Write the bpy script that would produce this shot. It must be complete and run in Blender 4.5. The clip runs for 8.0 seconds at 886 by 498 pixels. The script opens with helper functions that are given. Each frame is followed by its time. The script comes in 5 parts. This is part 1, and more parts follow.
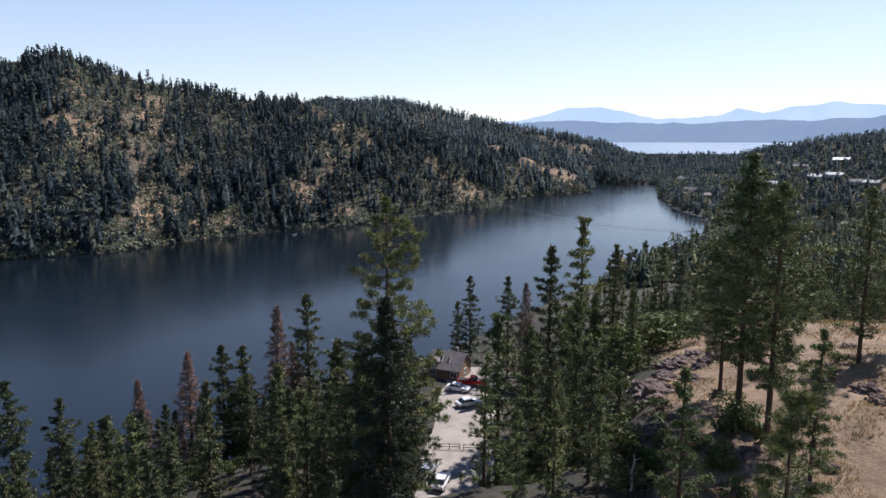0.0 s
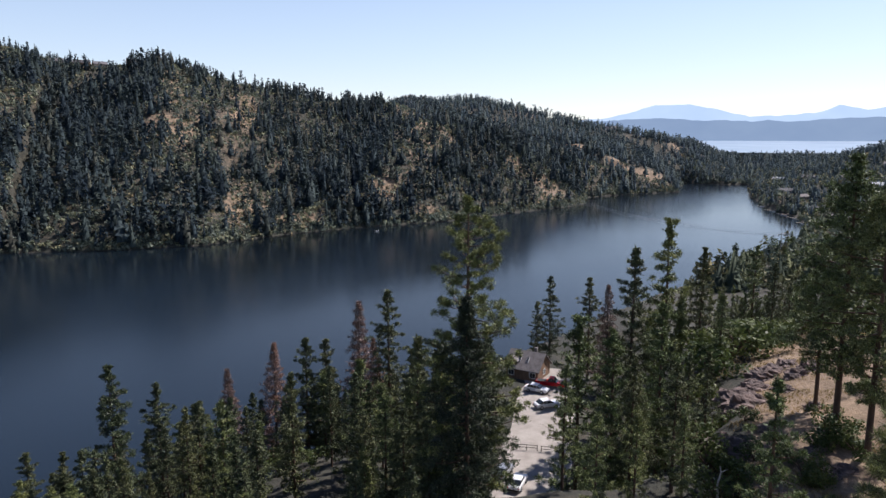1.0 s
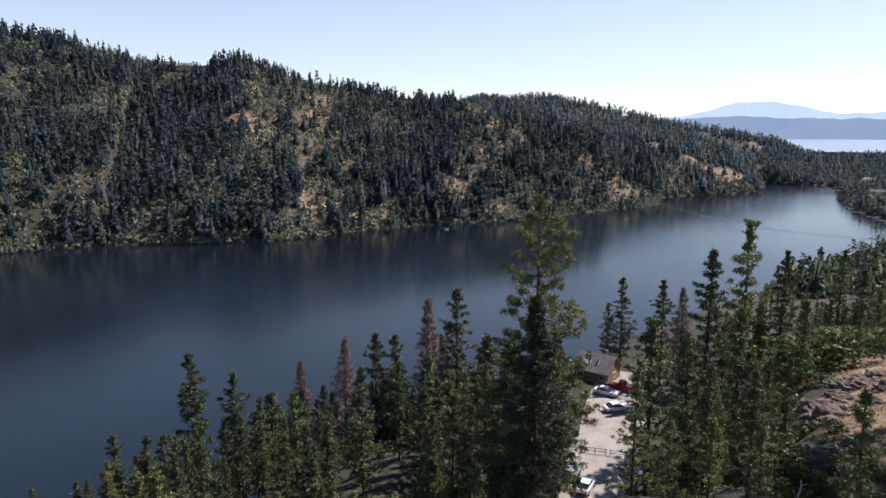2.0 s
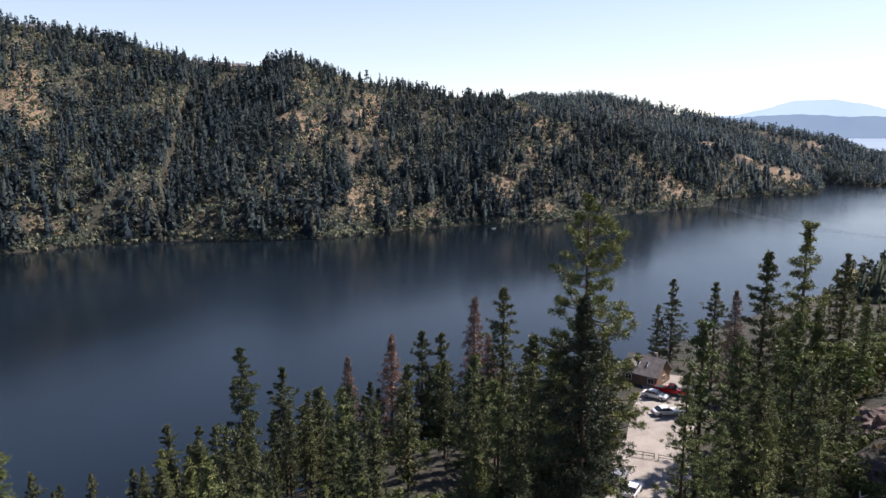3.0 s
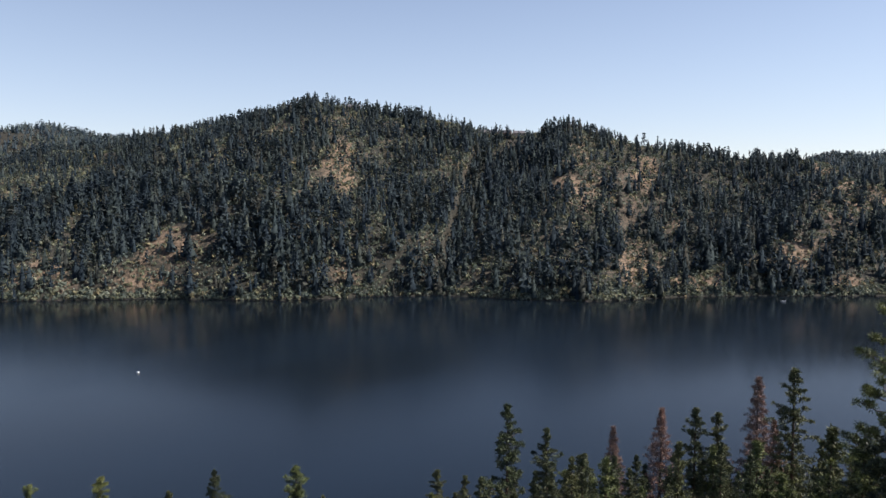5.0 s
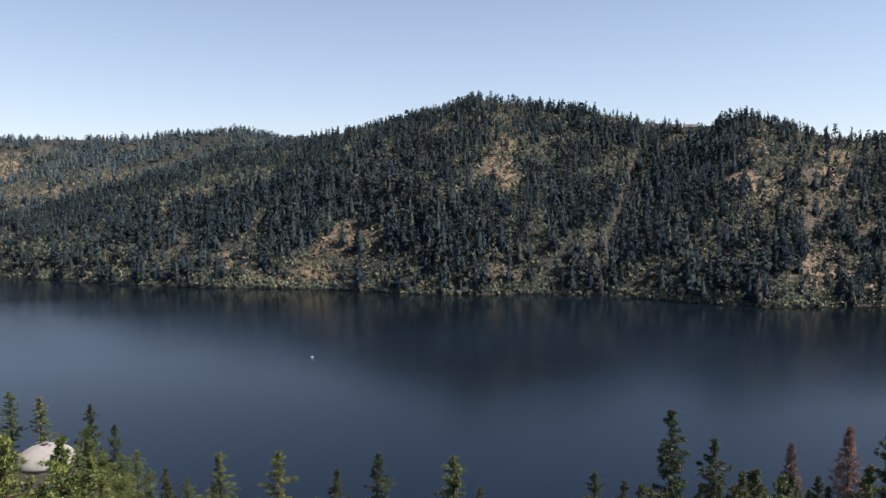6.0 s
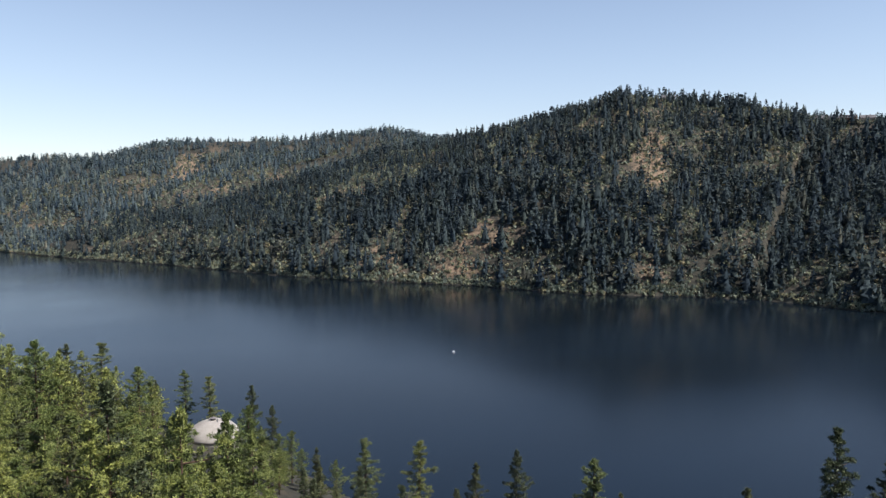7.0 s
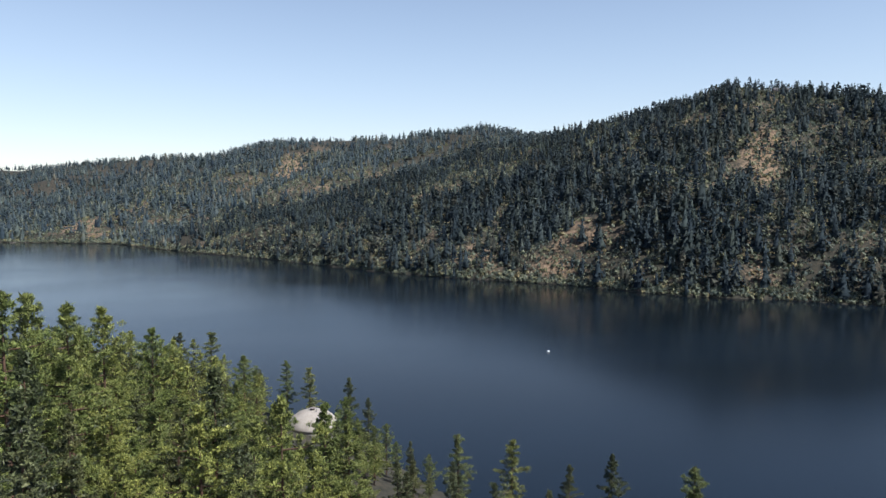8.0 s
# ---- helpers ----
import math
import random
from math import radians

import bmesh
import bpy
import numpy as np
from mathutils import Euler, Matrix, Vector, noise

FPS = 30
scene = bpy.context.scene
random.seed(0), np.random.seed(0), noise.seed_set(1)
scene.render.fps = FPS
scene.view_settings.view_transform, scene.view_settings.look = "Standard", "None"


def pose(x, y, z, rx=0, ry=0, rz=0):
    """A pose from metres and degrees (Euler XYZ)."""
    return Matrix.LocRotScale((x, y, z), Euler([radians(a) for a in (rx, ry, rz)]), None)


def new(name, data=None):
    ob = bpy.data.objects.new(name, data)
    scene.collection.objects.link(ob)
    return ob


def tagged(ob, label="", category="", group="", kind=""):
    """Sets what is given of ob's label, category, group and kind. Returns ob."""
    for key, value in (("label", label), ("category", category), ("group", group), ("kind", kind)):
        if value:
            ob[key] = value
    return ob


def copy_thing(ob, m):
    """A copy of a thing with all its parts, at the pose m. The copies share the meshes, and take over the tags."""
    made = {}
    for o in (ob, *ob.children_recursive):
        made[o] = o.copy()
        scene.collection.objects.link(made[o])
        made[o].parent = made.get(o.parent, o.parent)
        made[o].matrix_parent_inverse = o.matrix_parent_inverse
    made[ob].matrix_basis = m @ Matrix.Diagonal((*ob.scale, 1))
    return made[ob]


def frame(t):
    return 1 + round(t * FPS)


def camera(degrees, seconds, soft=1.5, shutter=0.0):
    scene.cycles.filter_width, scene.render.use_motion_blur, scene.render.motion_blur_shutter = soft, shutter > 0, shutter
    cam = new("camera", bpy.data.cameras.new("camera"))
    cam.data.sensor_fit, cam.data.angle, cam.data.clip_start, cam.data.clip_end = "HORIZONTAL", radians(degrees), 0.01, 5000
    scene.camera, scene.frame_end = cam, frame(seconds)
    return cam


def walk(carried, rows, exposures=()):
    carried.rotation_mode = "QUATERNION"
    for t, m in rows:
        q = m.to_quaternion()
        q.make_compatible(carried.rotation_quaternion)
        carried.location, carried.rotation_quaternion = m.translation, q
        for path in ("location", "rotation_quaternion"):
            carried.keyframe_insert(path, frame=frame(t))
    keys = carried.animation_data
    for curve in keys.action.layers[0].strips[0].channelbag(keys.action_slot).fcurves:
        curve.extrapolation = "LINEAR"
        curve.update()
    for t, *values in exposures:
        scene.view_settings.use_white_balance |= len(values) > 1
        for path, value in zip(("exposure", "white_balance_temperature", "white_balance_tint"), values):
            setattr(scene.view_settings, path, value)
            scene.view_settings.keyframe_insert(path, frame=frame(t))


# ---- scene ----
# The camera hangs in the air over a wooded slope and pans to its left.
EYE = 75.0
cam = camera(64.9, 8.0, soft=1.45)
ROWS = [
    # seconds, x, y, z over EYE, yaw, pitch
    (0.0, 0.00, 0.00, 0.00, 0.00, -9.16),
    (0.5, -0.07, 0.00, 0.05, 3.33, -9.24),
    (1.0, -0.15, -0.03, 0.08, 6.64, -9.30),
    (1.5, -0.21, -0.08, 0.09, 9.63, -9.37),
    (1.7, -0.22, -0.10, 0.09, 10.80, -9.39),
    (2.8, -0.28, -0.20, 0.08, 15.72, -9.51),
    (3.0, -0.29, -0.22, 0.08, 16.31, -9.52),
    (3.2, -0.30, -0.23, 0.08, 16.70, -9.52),
    (3.3, -0.30, -0.23, 0.08, 16.85, -9.32),
    (3.4, -0.31, -0.24, 0.08, 17.00, -8.92),
    (3.5, -0.31, -0.24, 0.08, 17.16, -8.28),
    (3.6, -0.32, -0.26, 0.08, 17.25, -7.60),
    (3.8, -0.34, -0.29, 0.09, 17.45, -6.20),
    (3.9, -0.35, -0.30, 0.10, 17.65, -5.50),
    (4.0, -0.36, -0.32, 0.10, 17.92, -4.86),
    (4.1, -0.37, -0.39, 0.12, 19.05, -4.75),
    (4.2, -0.37, -0.46, 0.14, 21.10, -4.64),
    (4.3, -0.38, -0.54, 0.16, 23.50, -4.51),
    (4.4, -0.38, -0.61, 0.18, 26.05, -4.39),
    (4.5, -0.39, -0.68, 0.20, 28.55, -4.29),
    (5.0, -0.30, -1.00, 0.30, 38.32, -4.41),
    (5.2, -0.27, -1.03, 0.29, 41.50, -4.45),
    (6.3, -0.11, -1.22, 0.24, 55.00, -4.71),
    (6.5, -0.08, -1.25, 0.23, 57.49, -4.74),
    (7.0, -0.02, -1.22, 0.19, 63.19, -4.84),
    (7.5, -0.10, -1.18, 0.14, 67.61, -4.90),
    (8.0, -0.20, -1.10, 0.06, 71.04, -5.00),
]
EXPOSURE = [(0.0, 0.49, 6150, 17), (1.7, 0.54, 6300, 18), (3.2, 0.70, 6500, 19), (3.9, 0.63, 6500, 19), (4.5, 0.42, 6400, 18), (5.2, 0.44, 6400, 17), (8.0, 0.50, 6200, 13)]
walk(cam, [(t, pose(x, y, EYE + z, 90 + pitch, 0, yaw)) for t, x, y, z, yaw, pitch in ROWS], EXPOSURE)

# ---------------------------------------------------------------- sky and sun
SUN_AZ, SUN_EL = -50.0, 52.0          # degrees to the left of +y, degrees up
to_sun = Vector((-math.sin(radians(SUN_AZ)) * math.cos(radians(SUN_EL)),
                 math.cos(radians(SUN_AZ)) * math.cos(radians(SUN_EL)), math.sin(radians(SUN_EL))))
world = bpy.data.worlds.new("sky")
scene.world = world
world.use_nodes = True
wn = world.node_tree
sky = wn.nodes.new("ShaderNodeTexSky")
sky.sky_type = "NISHITA"
sky.sun_disc = False
sky.sun_elevation = radians(SUN_EL)
sky.sun_rotation = math.atan2(to_sun.x, to_sun.y)
sky.altitude = 700
sky.air_density, sky.dust_density, sky.ozone_density = 1.0, 0.3, 2.0
back = wn.nodes["Background"]
soften = wn.nodes.new("ShaderNodeGamma")        # a hazy sky: less fall-off from the horizon up
soften.inputs[1].default_value = 0.64
lift = wn.nodes.new("ShaderNodeVectorMath")
lift.operation = "SCALE"
lift.inputs["Scale"].default_value = 1.75
wn.links.new(sky.outputs[0], soften.inputs[0])
wn.links.new(soften.outputs[0], lift.inputs[0])
# A clear sky deepens towards the zenith.
where = wn.nodes.new("ShaderNodeTexCoord")
split = wn.nodes.new("ShaderNodeSeparateXYZ")
wn.links.new(where.outputs["Generated"], split.inputs[0])
deepen = wn.nodes.new("ShaderNodeValToRGB")
deepen.color_ramp.interpolation = "EASE"
deepen.color_ramp.elements[0].position, deepen.color_ramp.elements[0].color = 0.12, (1, 1, 1, 1)
deepen.color_ramp.elements[1].position, deepen.color_ramp.elements[1].color = 0.85, (0.15, 0.225, 0.40, 1)
wn.links.new(split.outputs["Z"], deepen.inputs[0])
deep = wn.nodes.new("ShaderNodeVectorMath")
deep.operation = "MULTIPLY"
wn.links.new(lift.outputs[0], deep.inputs[0])
wn.links.new(deepen.outputs[0], deep.inputs[1])
wn.links.new(deep.outputs[0], back.inputs[0])
back.inputs[1].default_value = 0.115
sun_data = bpy.data.lights.new("sun", "SUN")
sun_data.energy, sun_data.angle, sun_data.color = 5.0, radians(0.5), (1.0, 0.95, 0.87)
sun = new("sun", sun_data)
sun.rotation_euler = to_sun.to_track_quat("Z", "Y").to_euler()

# ---------------------------------------------------------------- materials


def material(name, rough=0.8):
    m = bpy.data.materials.new(name)
    m.use_nodes = True
    nt = m.node_tree
    b = nt.nodes["Principled BSDF"]
    b.inputs["Roughness"].default_value = rough
    return m, nt, b


def noise_node(nt, scale, detail=4.0, rough=0.55, space="Object", stretch=None):
    co = nt.nodes.new("ShaderNodeTexCoord")
    n = nt.nodes.new("ShaderNodeTexNoise")
    n.inputs["Scale"].default_value, n.inputs["Detail"].default_value, n.inputs["Roughness"].default_value = scale, detail, rough
    out = co.outputs[space]
    if stretch:
        mp = nt.nodes.new("ShaderNodeMapping")
        mp.inputs["Scale"].default_value = stretch
        nt.links.new(out, mp.inputs[0])
        out = mp.outputs[0]
    nt.links.new(out, n.inputs["Vector"])
    return n.outputs["Fac"]


def ramp(nt, fac, stops):
    r = nt.nodes.new("ShaderNodeValToRGB")
    while len(r.color_ramp.elements) < len(stops):
        r.color_ramp.elements.new(0.5)
    for e, (p, c) in zip(r.color_ramp.elements, stops):
        e.position, e.color = p, (*c, 1)
    nt.links.new(fac, r.inputs[0])
    return r.outputs[0]


def mix(nt, fac, a, b, how="MIX"):
    m = nt.nodes.new("ShaderNodeMix")
    m.data_type, m.blend_type = "RGBA", how
    for sock, v in ((m.inputs[0], fac), (m.inputs[6], a), (m.inputs[7], b)):
        if isinstance(v, (int, float)):
            sock.default_value = v
        elif isinstance(v, tuple):
            sock.default_value = (*v, 1)
        else:
            nt.links.new(v, sock)
    return m.outputs[2]


def bump(nt, b, fac, strength, dist):
    n = nt.nodes.new("ShaderNodeBump")
    n.inputs["Strength"].default_value, n.inputs["Distance"].default_value = strength, dist
    nt.links.new(fac, n.inputs["Height"])
    nt.links.new(n.outputs[0], b.inputs["Normal"])


def random_of(nt, island=True):
    if island:
        return nt.nodes.new("ShaderNodeNewGeometry").outputs["Random Per Island"]
    return nt.nodes.new("ShaderNodeObjectInfo").outputs["Random"]


def surface(name, stops, scale, rough=0.85, fine=None, bump_strength=0.3, bump_dist=0.05, metal=0.0, space="Object", stretch=None):
    """A mottled surface: a ramp over broad noise, darkened by fine noise, with relief."""
    m, nt, b = material(name, rough)
    broad = noise_node(nt, scale, 5, 0.6, space, stretch)
    col = ramp(nt, broad, stops)
    fine_n = noise_node(nt, fine or scale * 9, 4, 0.6, space, stretch)
    col = mix(nt, 0.35, col, ramp(nt, fine_n, [(0.3, (0.45, 0.45, 0.45)), (0.7, (1.0, 1.0, 1.0))]), "MULTIPLY")
    nt.links.new(col, b.inputs["Base Color"])
    b.inputs["Metallic"].default_value = metal
    bump(nt, b, fine_n, bump_strength, bump_dist)
    return m


def foliage(name, dark, light, clump=0.35, through_light=0.3, rough=0.5, own_tint=False):
    """Leaves or needles: colour varies from leaf to leaf, from tree to tree and in clumps; some light passes through."""
    m, nt, b = material(name, rough)
    leaf = ramp(nt, random_of(nt), [(0.0, dark), (1.0, light)])
    tree = ramp(nt, random_of(nt, False), [(0.0, (0.72, 0.80, 0.72)), (0.5, (1.0, 1.0, 0.95)), (1.0, (1.2, 1.12, 0.9))])
    if own_tint:
        tint = nt.nodes.new("ShaderNodeAttribute")
        tint.attribute_name = "tint"
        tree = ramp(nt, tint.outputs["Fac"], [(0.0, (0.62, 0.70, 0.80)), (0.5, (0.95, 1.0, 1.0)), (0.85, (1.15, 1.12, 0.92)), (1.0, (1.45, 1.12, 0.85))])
    col = mix(nt, 1.0, leaf, tree, "MULTIPLY")
    clumps = ramp(nt, noise_node(nt, clump, 3), [(0.35, (0.7, 0.75, 0.75)), (0.65, (1.15, 1.1, 1.0))])
    col = mix(nt, 1.0, col, clumps, "MULTIPLY")
    nt.links.new(col, b.inputs["Base Color"])
    b.inputs["Specular IOR Level"].default_value = 0.08 if own_tint else 0.25
    tr = nt.nodes.new("ShaderNodeBsdfTranslucent")
    nt.links.new(col, tr.inputs["Color"])
    ms = nt.nodes.new("ShaderNodeMixShader")
    ms.inputs[0].default_value = through_light
    nt.links.new(b.outputs[0], ms.inputs[1])
    nt.links.new(tr.outputs[0], ms.inputs[2])
    nt.links.new(ms.outputs[0], nt.nodes["Material Output"].inputs["Surface"])
    return m


def paint(name, colour, rough=0.4, metal=0.0):
    m, nt, b = material(name, rough)
    n = noise_node(nt, 3.0, 5)
    col = mix(nt, 1.0, ramp(nt, n, [(0.3, (0.8, 0.8, 0.8)), (0.7, (1.0, 1.0, 1.0))]), colour, "MULTIPLY")
    nt.links.new(col, b.inputs["Base Color"])
    b.inputs["Metallic"].default_value = metal
    return m


def ground_material():
    """Dry grass on open ground (the attribute "dry"), needle litter and scrub under the trees."""
    m, nt, b = material("dry_slope", 0.95)
    at_ = nt.nodes.new("ShaderNodeAttribute")
    at_.attribute_name = "dry"
    n1 = noise_node(nt, 0.05, 6, 0.65)
    n2 = noise_node(nt, 0.4, 6, 0.65)
    n3 = noise_node(nt, 2.6, 5, 0.65)
    grass = ramp(nt, n2, [(0.2, (0.10, 0.070, 0.042)), (0.42, (0.20, 0.138, 0.086)), (0.6, (0.29, 0.205, 0.132)), (0.8, (0.40, 0.30, 0.205))])
    scrub = ramp(nt, n2, [(0.3, (0.018, 0.020, 0.014)), (0.5, (0.038, 0.037, 0.026)), (0.7, (0.085, 0.068, 0.045))])
    stone = ramp(nt, n3, [(0.3, (0.07, 0.055, 0.05)), (0.7, (0.24, 0.18, 0.155))])
    grass = mix(nt, ramp(nt, n1, [(0.60, (0, 0, 0)), (0.72, (0.6, 0.6, 0.6))]), grass, stone)
    s = nt.nodes.new("ShaderNodeMath")
    s.operation = "MULTIPLY_ADD"
    nt.links.new(n2, s.inputs[0])
    s.inputs[1].default_value = 0.7
    nt.links.new(at_.outputs["Fac"], s.inputs[2])
    edge = ramp(nt, s.outputs[0], [(0.55, (0, 0, 0)), (0.85, (1, 1, 1))])
    col = mix(nt, edge, scrub, grass)
    fine = ramp(nt, n3, [(0.3, (0.5, 0.5, 0.5)), (0.7, (1.1, 1.1, 1.1))])
    col = mix(nt, 0.75, col, fine, "MULTIPLY")
    nt.links.new(col, b.inputs["Base Color"])
    bump(nt, b, n3, 0.7, 0.25)
    return m


def water_material(name, dark, light, rough0, rough1, ripple_size, swell=0.25):
    """Lake water, murky near by and haze-pale far off, whose small wind waves smear what it mirrors."""
    m, nt, b = material(name, 0.06)
    n1 = noise_node(nt, 0.006, 4, 0.55, "Object", (1.0, 0.45, 1.0))
    col = ramp(nt, n1, [(0.35, dark), (0.65, light)])
    nt.links.new(col, b.inputs["Base Color"])
    b.inputs["IOR"].default_value = 1.33
    b.inputs["Specular IOR Level"].default_value = 0.5
    b.inputs["Specular Tint"].default_value = (0.86, 0.93, 1.0, 1.0)
    ripple = noise_node(nt, ripple_size, 3, 0.5)
    bump(nt, b, ripple, swell, 0.06)
    rr = ramp(nt, n1, [(0.4, (rough0,) * 3), (0.6, (rough1,) * 3)])
    nt.links.new(rr, b.inputs["Roughness"])
    return m


# Emissive backdrop: the haze of distance goes into its glow and tint.
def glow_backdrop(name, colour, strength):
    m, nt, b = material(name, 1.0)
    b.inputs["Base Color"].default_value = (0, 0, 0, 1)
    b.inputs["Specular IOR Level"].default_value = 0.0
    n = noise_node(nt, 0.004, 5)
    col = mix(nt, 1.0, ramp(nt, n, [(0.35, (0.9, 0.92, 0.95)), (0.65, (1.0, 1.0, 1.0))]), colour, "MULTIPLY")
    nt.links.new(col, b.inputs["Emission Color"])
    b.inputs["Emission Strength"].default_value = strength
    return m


GROUND = ground_material()
WATER = water_material("lake_water", (0.0036, 0.0055, 0.0070), (0.0060, 0.0120, 0.0200), 0.12, 0.18, 0.9)
# Base colour made pale to carry the haze over the distant water.
FAR_WATER = water_material("hazed_far_lake_water", (0.22, 0.29, 0.37), (0.27, 0.34, 0.42), 0.3, 0.4, 0.05)
BARK = surface("pine_bark", [(0.3, (0.05, 0.032, 0.022)), (0.7, (0.15, 0.085, 0.055))], 2.0, 0.95, stretch=(1, 1, 0.2), bump_strength=0.6)
DEAD_BARK = surface("dead_bark", [(0.3, (0.040, 0.032, 0.029)), (0.7, (0.085, 0.068, 0.060))], 2.0, 0.95, stretch=(1, 1, 0.2))
NEEDLES = foliage("pine_needles", (0.022, 0.032, 0.018), (0.245, 0.280, 0.110), 0.5, 0.12)
# Needles darkened for one backlit tree: its shade is put into the colour.
BACKLIT_NEEDLES = foliage("backlit_fir_needles", (0.012, 0.018, 0.013), (0.070, 0.086, 0.048), 0.5, 0.06)
# Firs are darker than pines; their shaded cores are in this colour too.
DARK_NEEDLES = foliage("dark_fir_needles", (0.018, 0.024, 0.017), (0.150, 0.170, 0.085), 0.5, 0.12)
# Lit copy for the front-lit stand: sunlight is put into the needle colour.
SUNLIT_NEEDLES = foliage("fir_needles", (0.030, 0.045, 0.015), (0.275, 0.315, 0.105), 0.5, 0.08)
RUSTY = foliage("dead_needles", (0.13, 0.080, 0.072), (0.32, 0.200, 0.175), 0.5, 0.10)
# The extra blue in this needle colour is painted distance haze.
FAR_FIR = foliage("hazed_far_needles", (0.022, 0.032, 0.043), (0.066, 0.085, 0.093), 0.03, 0.2, 0.8, True)
# Paler, bluer copy for distant woods, with air haze put into the colour.
HAZED_FIR = foliage("hazed_conifer_needles", (0.042, 0.060, 0.080), (0.110, 0.138, 0.150), 0.03, 0.2, 0.8, True)
SHRUB = foliage("shrub_leaves", (0.080, 0.098, 0.074), (0.275, 0.285, 0.225), 0.12, 0.2, 0.7, True)
LOW_FIR = foliage("mixed_conifer_needles", (0.035, 0.046, 0.034), (0.150, 0.168, 0.120), 0.03, 0.2, 0.8, True)
BUSH = foliage("bush_leaves", (0.045, 0.065, 0.020), (0.13, 0.155, 0.055), 0.5, 0.3)
ROCK = surface("basalt", [(0.3, (0.045, 0.035, 0.032)), (0.5, (0.12, 0.085, 0.075)), (0.75, (0.28, 0.20, 0.165))], 1.3, 0.95, fine=5.0, bump_strength=1.0, bump_dist=0.25)

# ---------------------------------------------------------------- the lie of the land


def at(az, d):
    """Plan position: az degrees to the left of +y, d metres out."""
    return (-d * math.sin(radians(az)), d * math.cos(radians(az)))


def lattice(ix, iy, seed):
    h = (ix.astype(np.int64) * 374761393 + iy.astype(np.int64) * 668265263 + seed * 1442695041) & 0xFFFFFFFF
    h = ((h ^ (h >> 13)) * 1274126177) & 0xFFFFFFFF
    return ((h ^ (h >> 16)) & 0xFFFF) / 65535.0 * 2 - 1


def fbm(x, y, size, octaves=4, seed=1):
    total, amp = np.zeros_like(x), 1.0
    for k in range(octaves):
        u, v = x / size, y / size
        iu, iv = np.floor(u), np.floor(v)
        fu, fv = u - iu, v - iv
        fu, fv = fu * fu * (3 - 2 * fu), fv * fv * (3 - 2 * fv)
        a, b = lattice(iu, iv, seed + k), lattice(iu + 1, iv, seed + k)
        c, d = lattice(iu, iv + 1, seed + k), lattice(iu + 1, iv + 1, seed + k)
        total += amp * ((a + (b - a) * fu) + ((c + (d - c) * fu) - (a + (b - a) * fu)) * fv)
        size, amp = size / 2, amp * 0.5
    return total


NEAR_SHORE = [(125, 520), (110, 400), (98, 300), (90, 252), (86, 236), (82, 222), (77, 190), (68, 152), (58, 136), (45, 130), (34, 134), (22, 146),
              (12, 172), (0, 232), (-8, 300), (-15, 400), (-20, 520), (-21.9, 630), (-20.4, 721), (-18.7, 780), (-17.2, 908), (-17.1, 1150)]
FAR_SHORE = [(-12.1, 1150), (-11.8, 972), (-7.2, 905), (-4.9, 858), (-4.7, 772), (1.1, 676), (6.7, 607), (14, 570), (19.9, 540), (25.6, 503), (32, 500),
             (38, 520), (45, 516), (52, 508), (61, 545), (70.7, 580), (77.2, 632), (84.9, 750), (91.2, 865), (96.7, 1040), (103.5, 1140), (118, 1150), (130, 900)]
LAKE = [at(*p) for p in NEAR_SHORE + FAR_SHORE]
# Crest lines of the hills beyond the water: (az, distance, height), ground without the trees.
CRESTS = [
    ([(63, 1010, 138), (56.5, 950, 162), (52, 900, 172), (48.5, 880, 188), (43, 880, 174), (38.5, 890, 168), (35, 900, 154), (31.5, 875, 148), (28, 860, 156), (24, 860, 138), (21, 860, 127),
      (17, 870, 117), (13, 875, 113), (10.3, 880, 112), (6.5, 860, 90), (1.8, 820, 53), (-2, 795, 26), (-4.6, 775, 2)], 0.47),
    ([(63, 1010, 134), (67, 930, 92), (72.2, 850, 58), (78, 835, 42), (84, 860, 18), (87, 845, 3)], 0.42),
    ([(10.3, 880, 106), (8.5, 1100, 124), (4.7, 1180, 130), (0.2, 1250, 115), (-5.3, 1300, 91), (-9.8, 1350, 72), (-13.3, 1400, 50), (-15, 1400, 32)], 0.33),
    ([(-1, 1250, 100), (-5.5, 1120, 60), (-9, 1030, 28), (-11.7, 976, 2)], 0.36),
    ([(63, 1010, 138), (64.5, 1400, 164), (67.5, 1600, 207), (74.8, 1620, 186), (82, 1620, 179), (88, 1800, 153), (93.4, 1900, 147), (101.6, 2150, 124), (112, 2300, 120), (125, 2300, 126)], 0.30),
    ([(74.8, 1620, 180), (80, 1300, 112), (85.5, 1080, 62), (90, 930, 20)], 0.36),
    ([(88, 1800, 147), (92, 1450, 84), (96, 1200, 36)], 0.36),
    ([(48.5, 880, 184), (50, 720, 100), (48.5, 600, 38)], 0.62),
    ([(38.5, 890, 160), (37.5, 700, 76), (37, 590, 26)], 0.62),
    ([(28, 860, 152), (27.5, 680, 74), (28, 570, 26)], 0.62),
    ([(21, 860, 123), (17.5, 700, 54), (16.5, 620, 18)], 0.6),
    ([(56.5, 950, 158), (60.5, 740, 74), (62, 610, 24)], 0.6),
    ([(-27.5, 1330, 22), (-30, 1250, 62), (-33, 1150, 76), (-38, 1050, 88), (-46, 1000, 92)], 0.2),
]
LOT = 27.0          # height of the yard with the cars


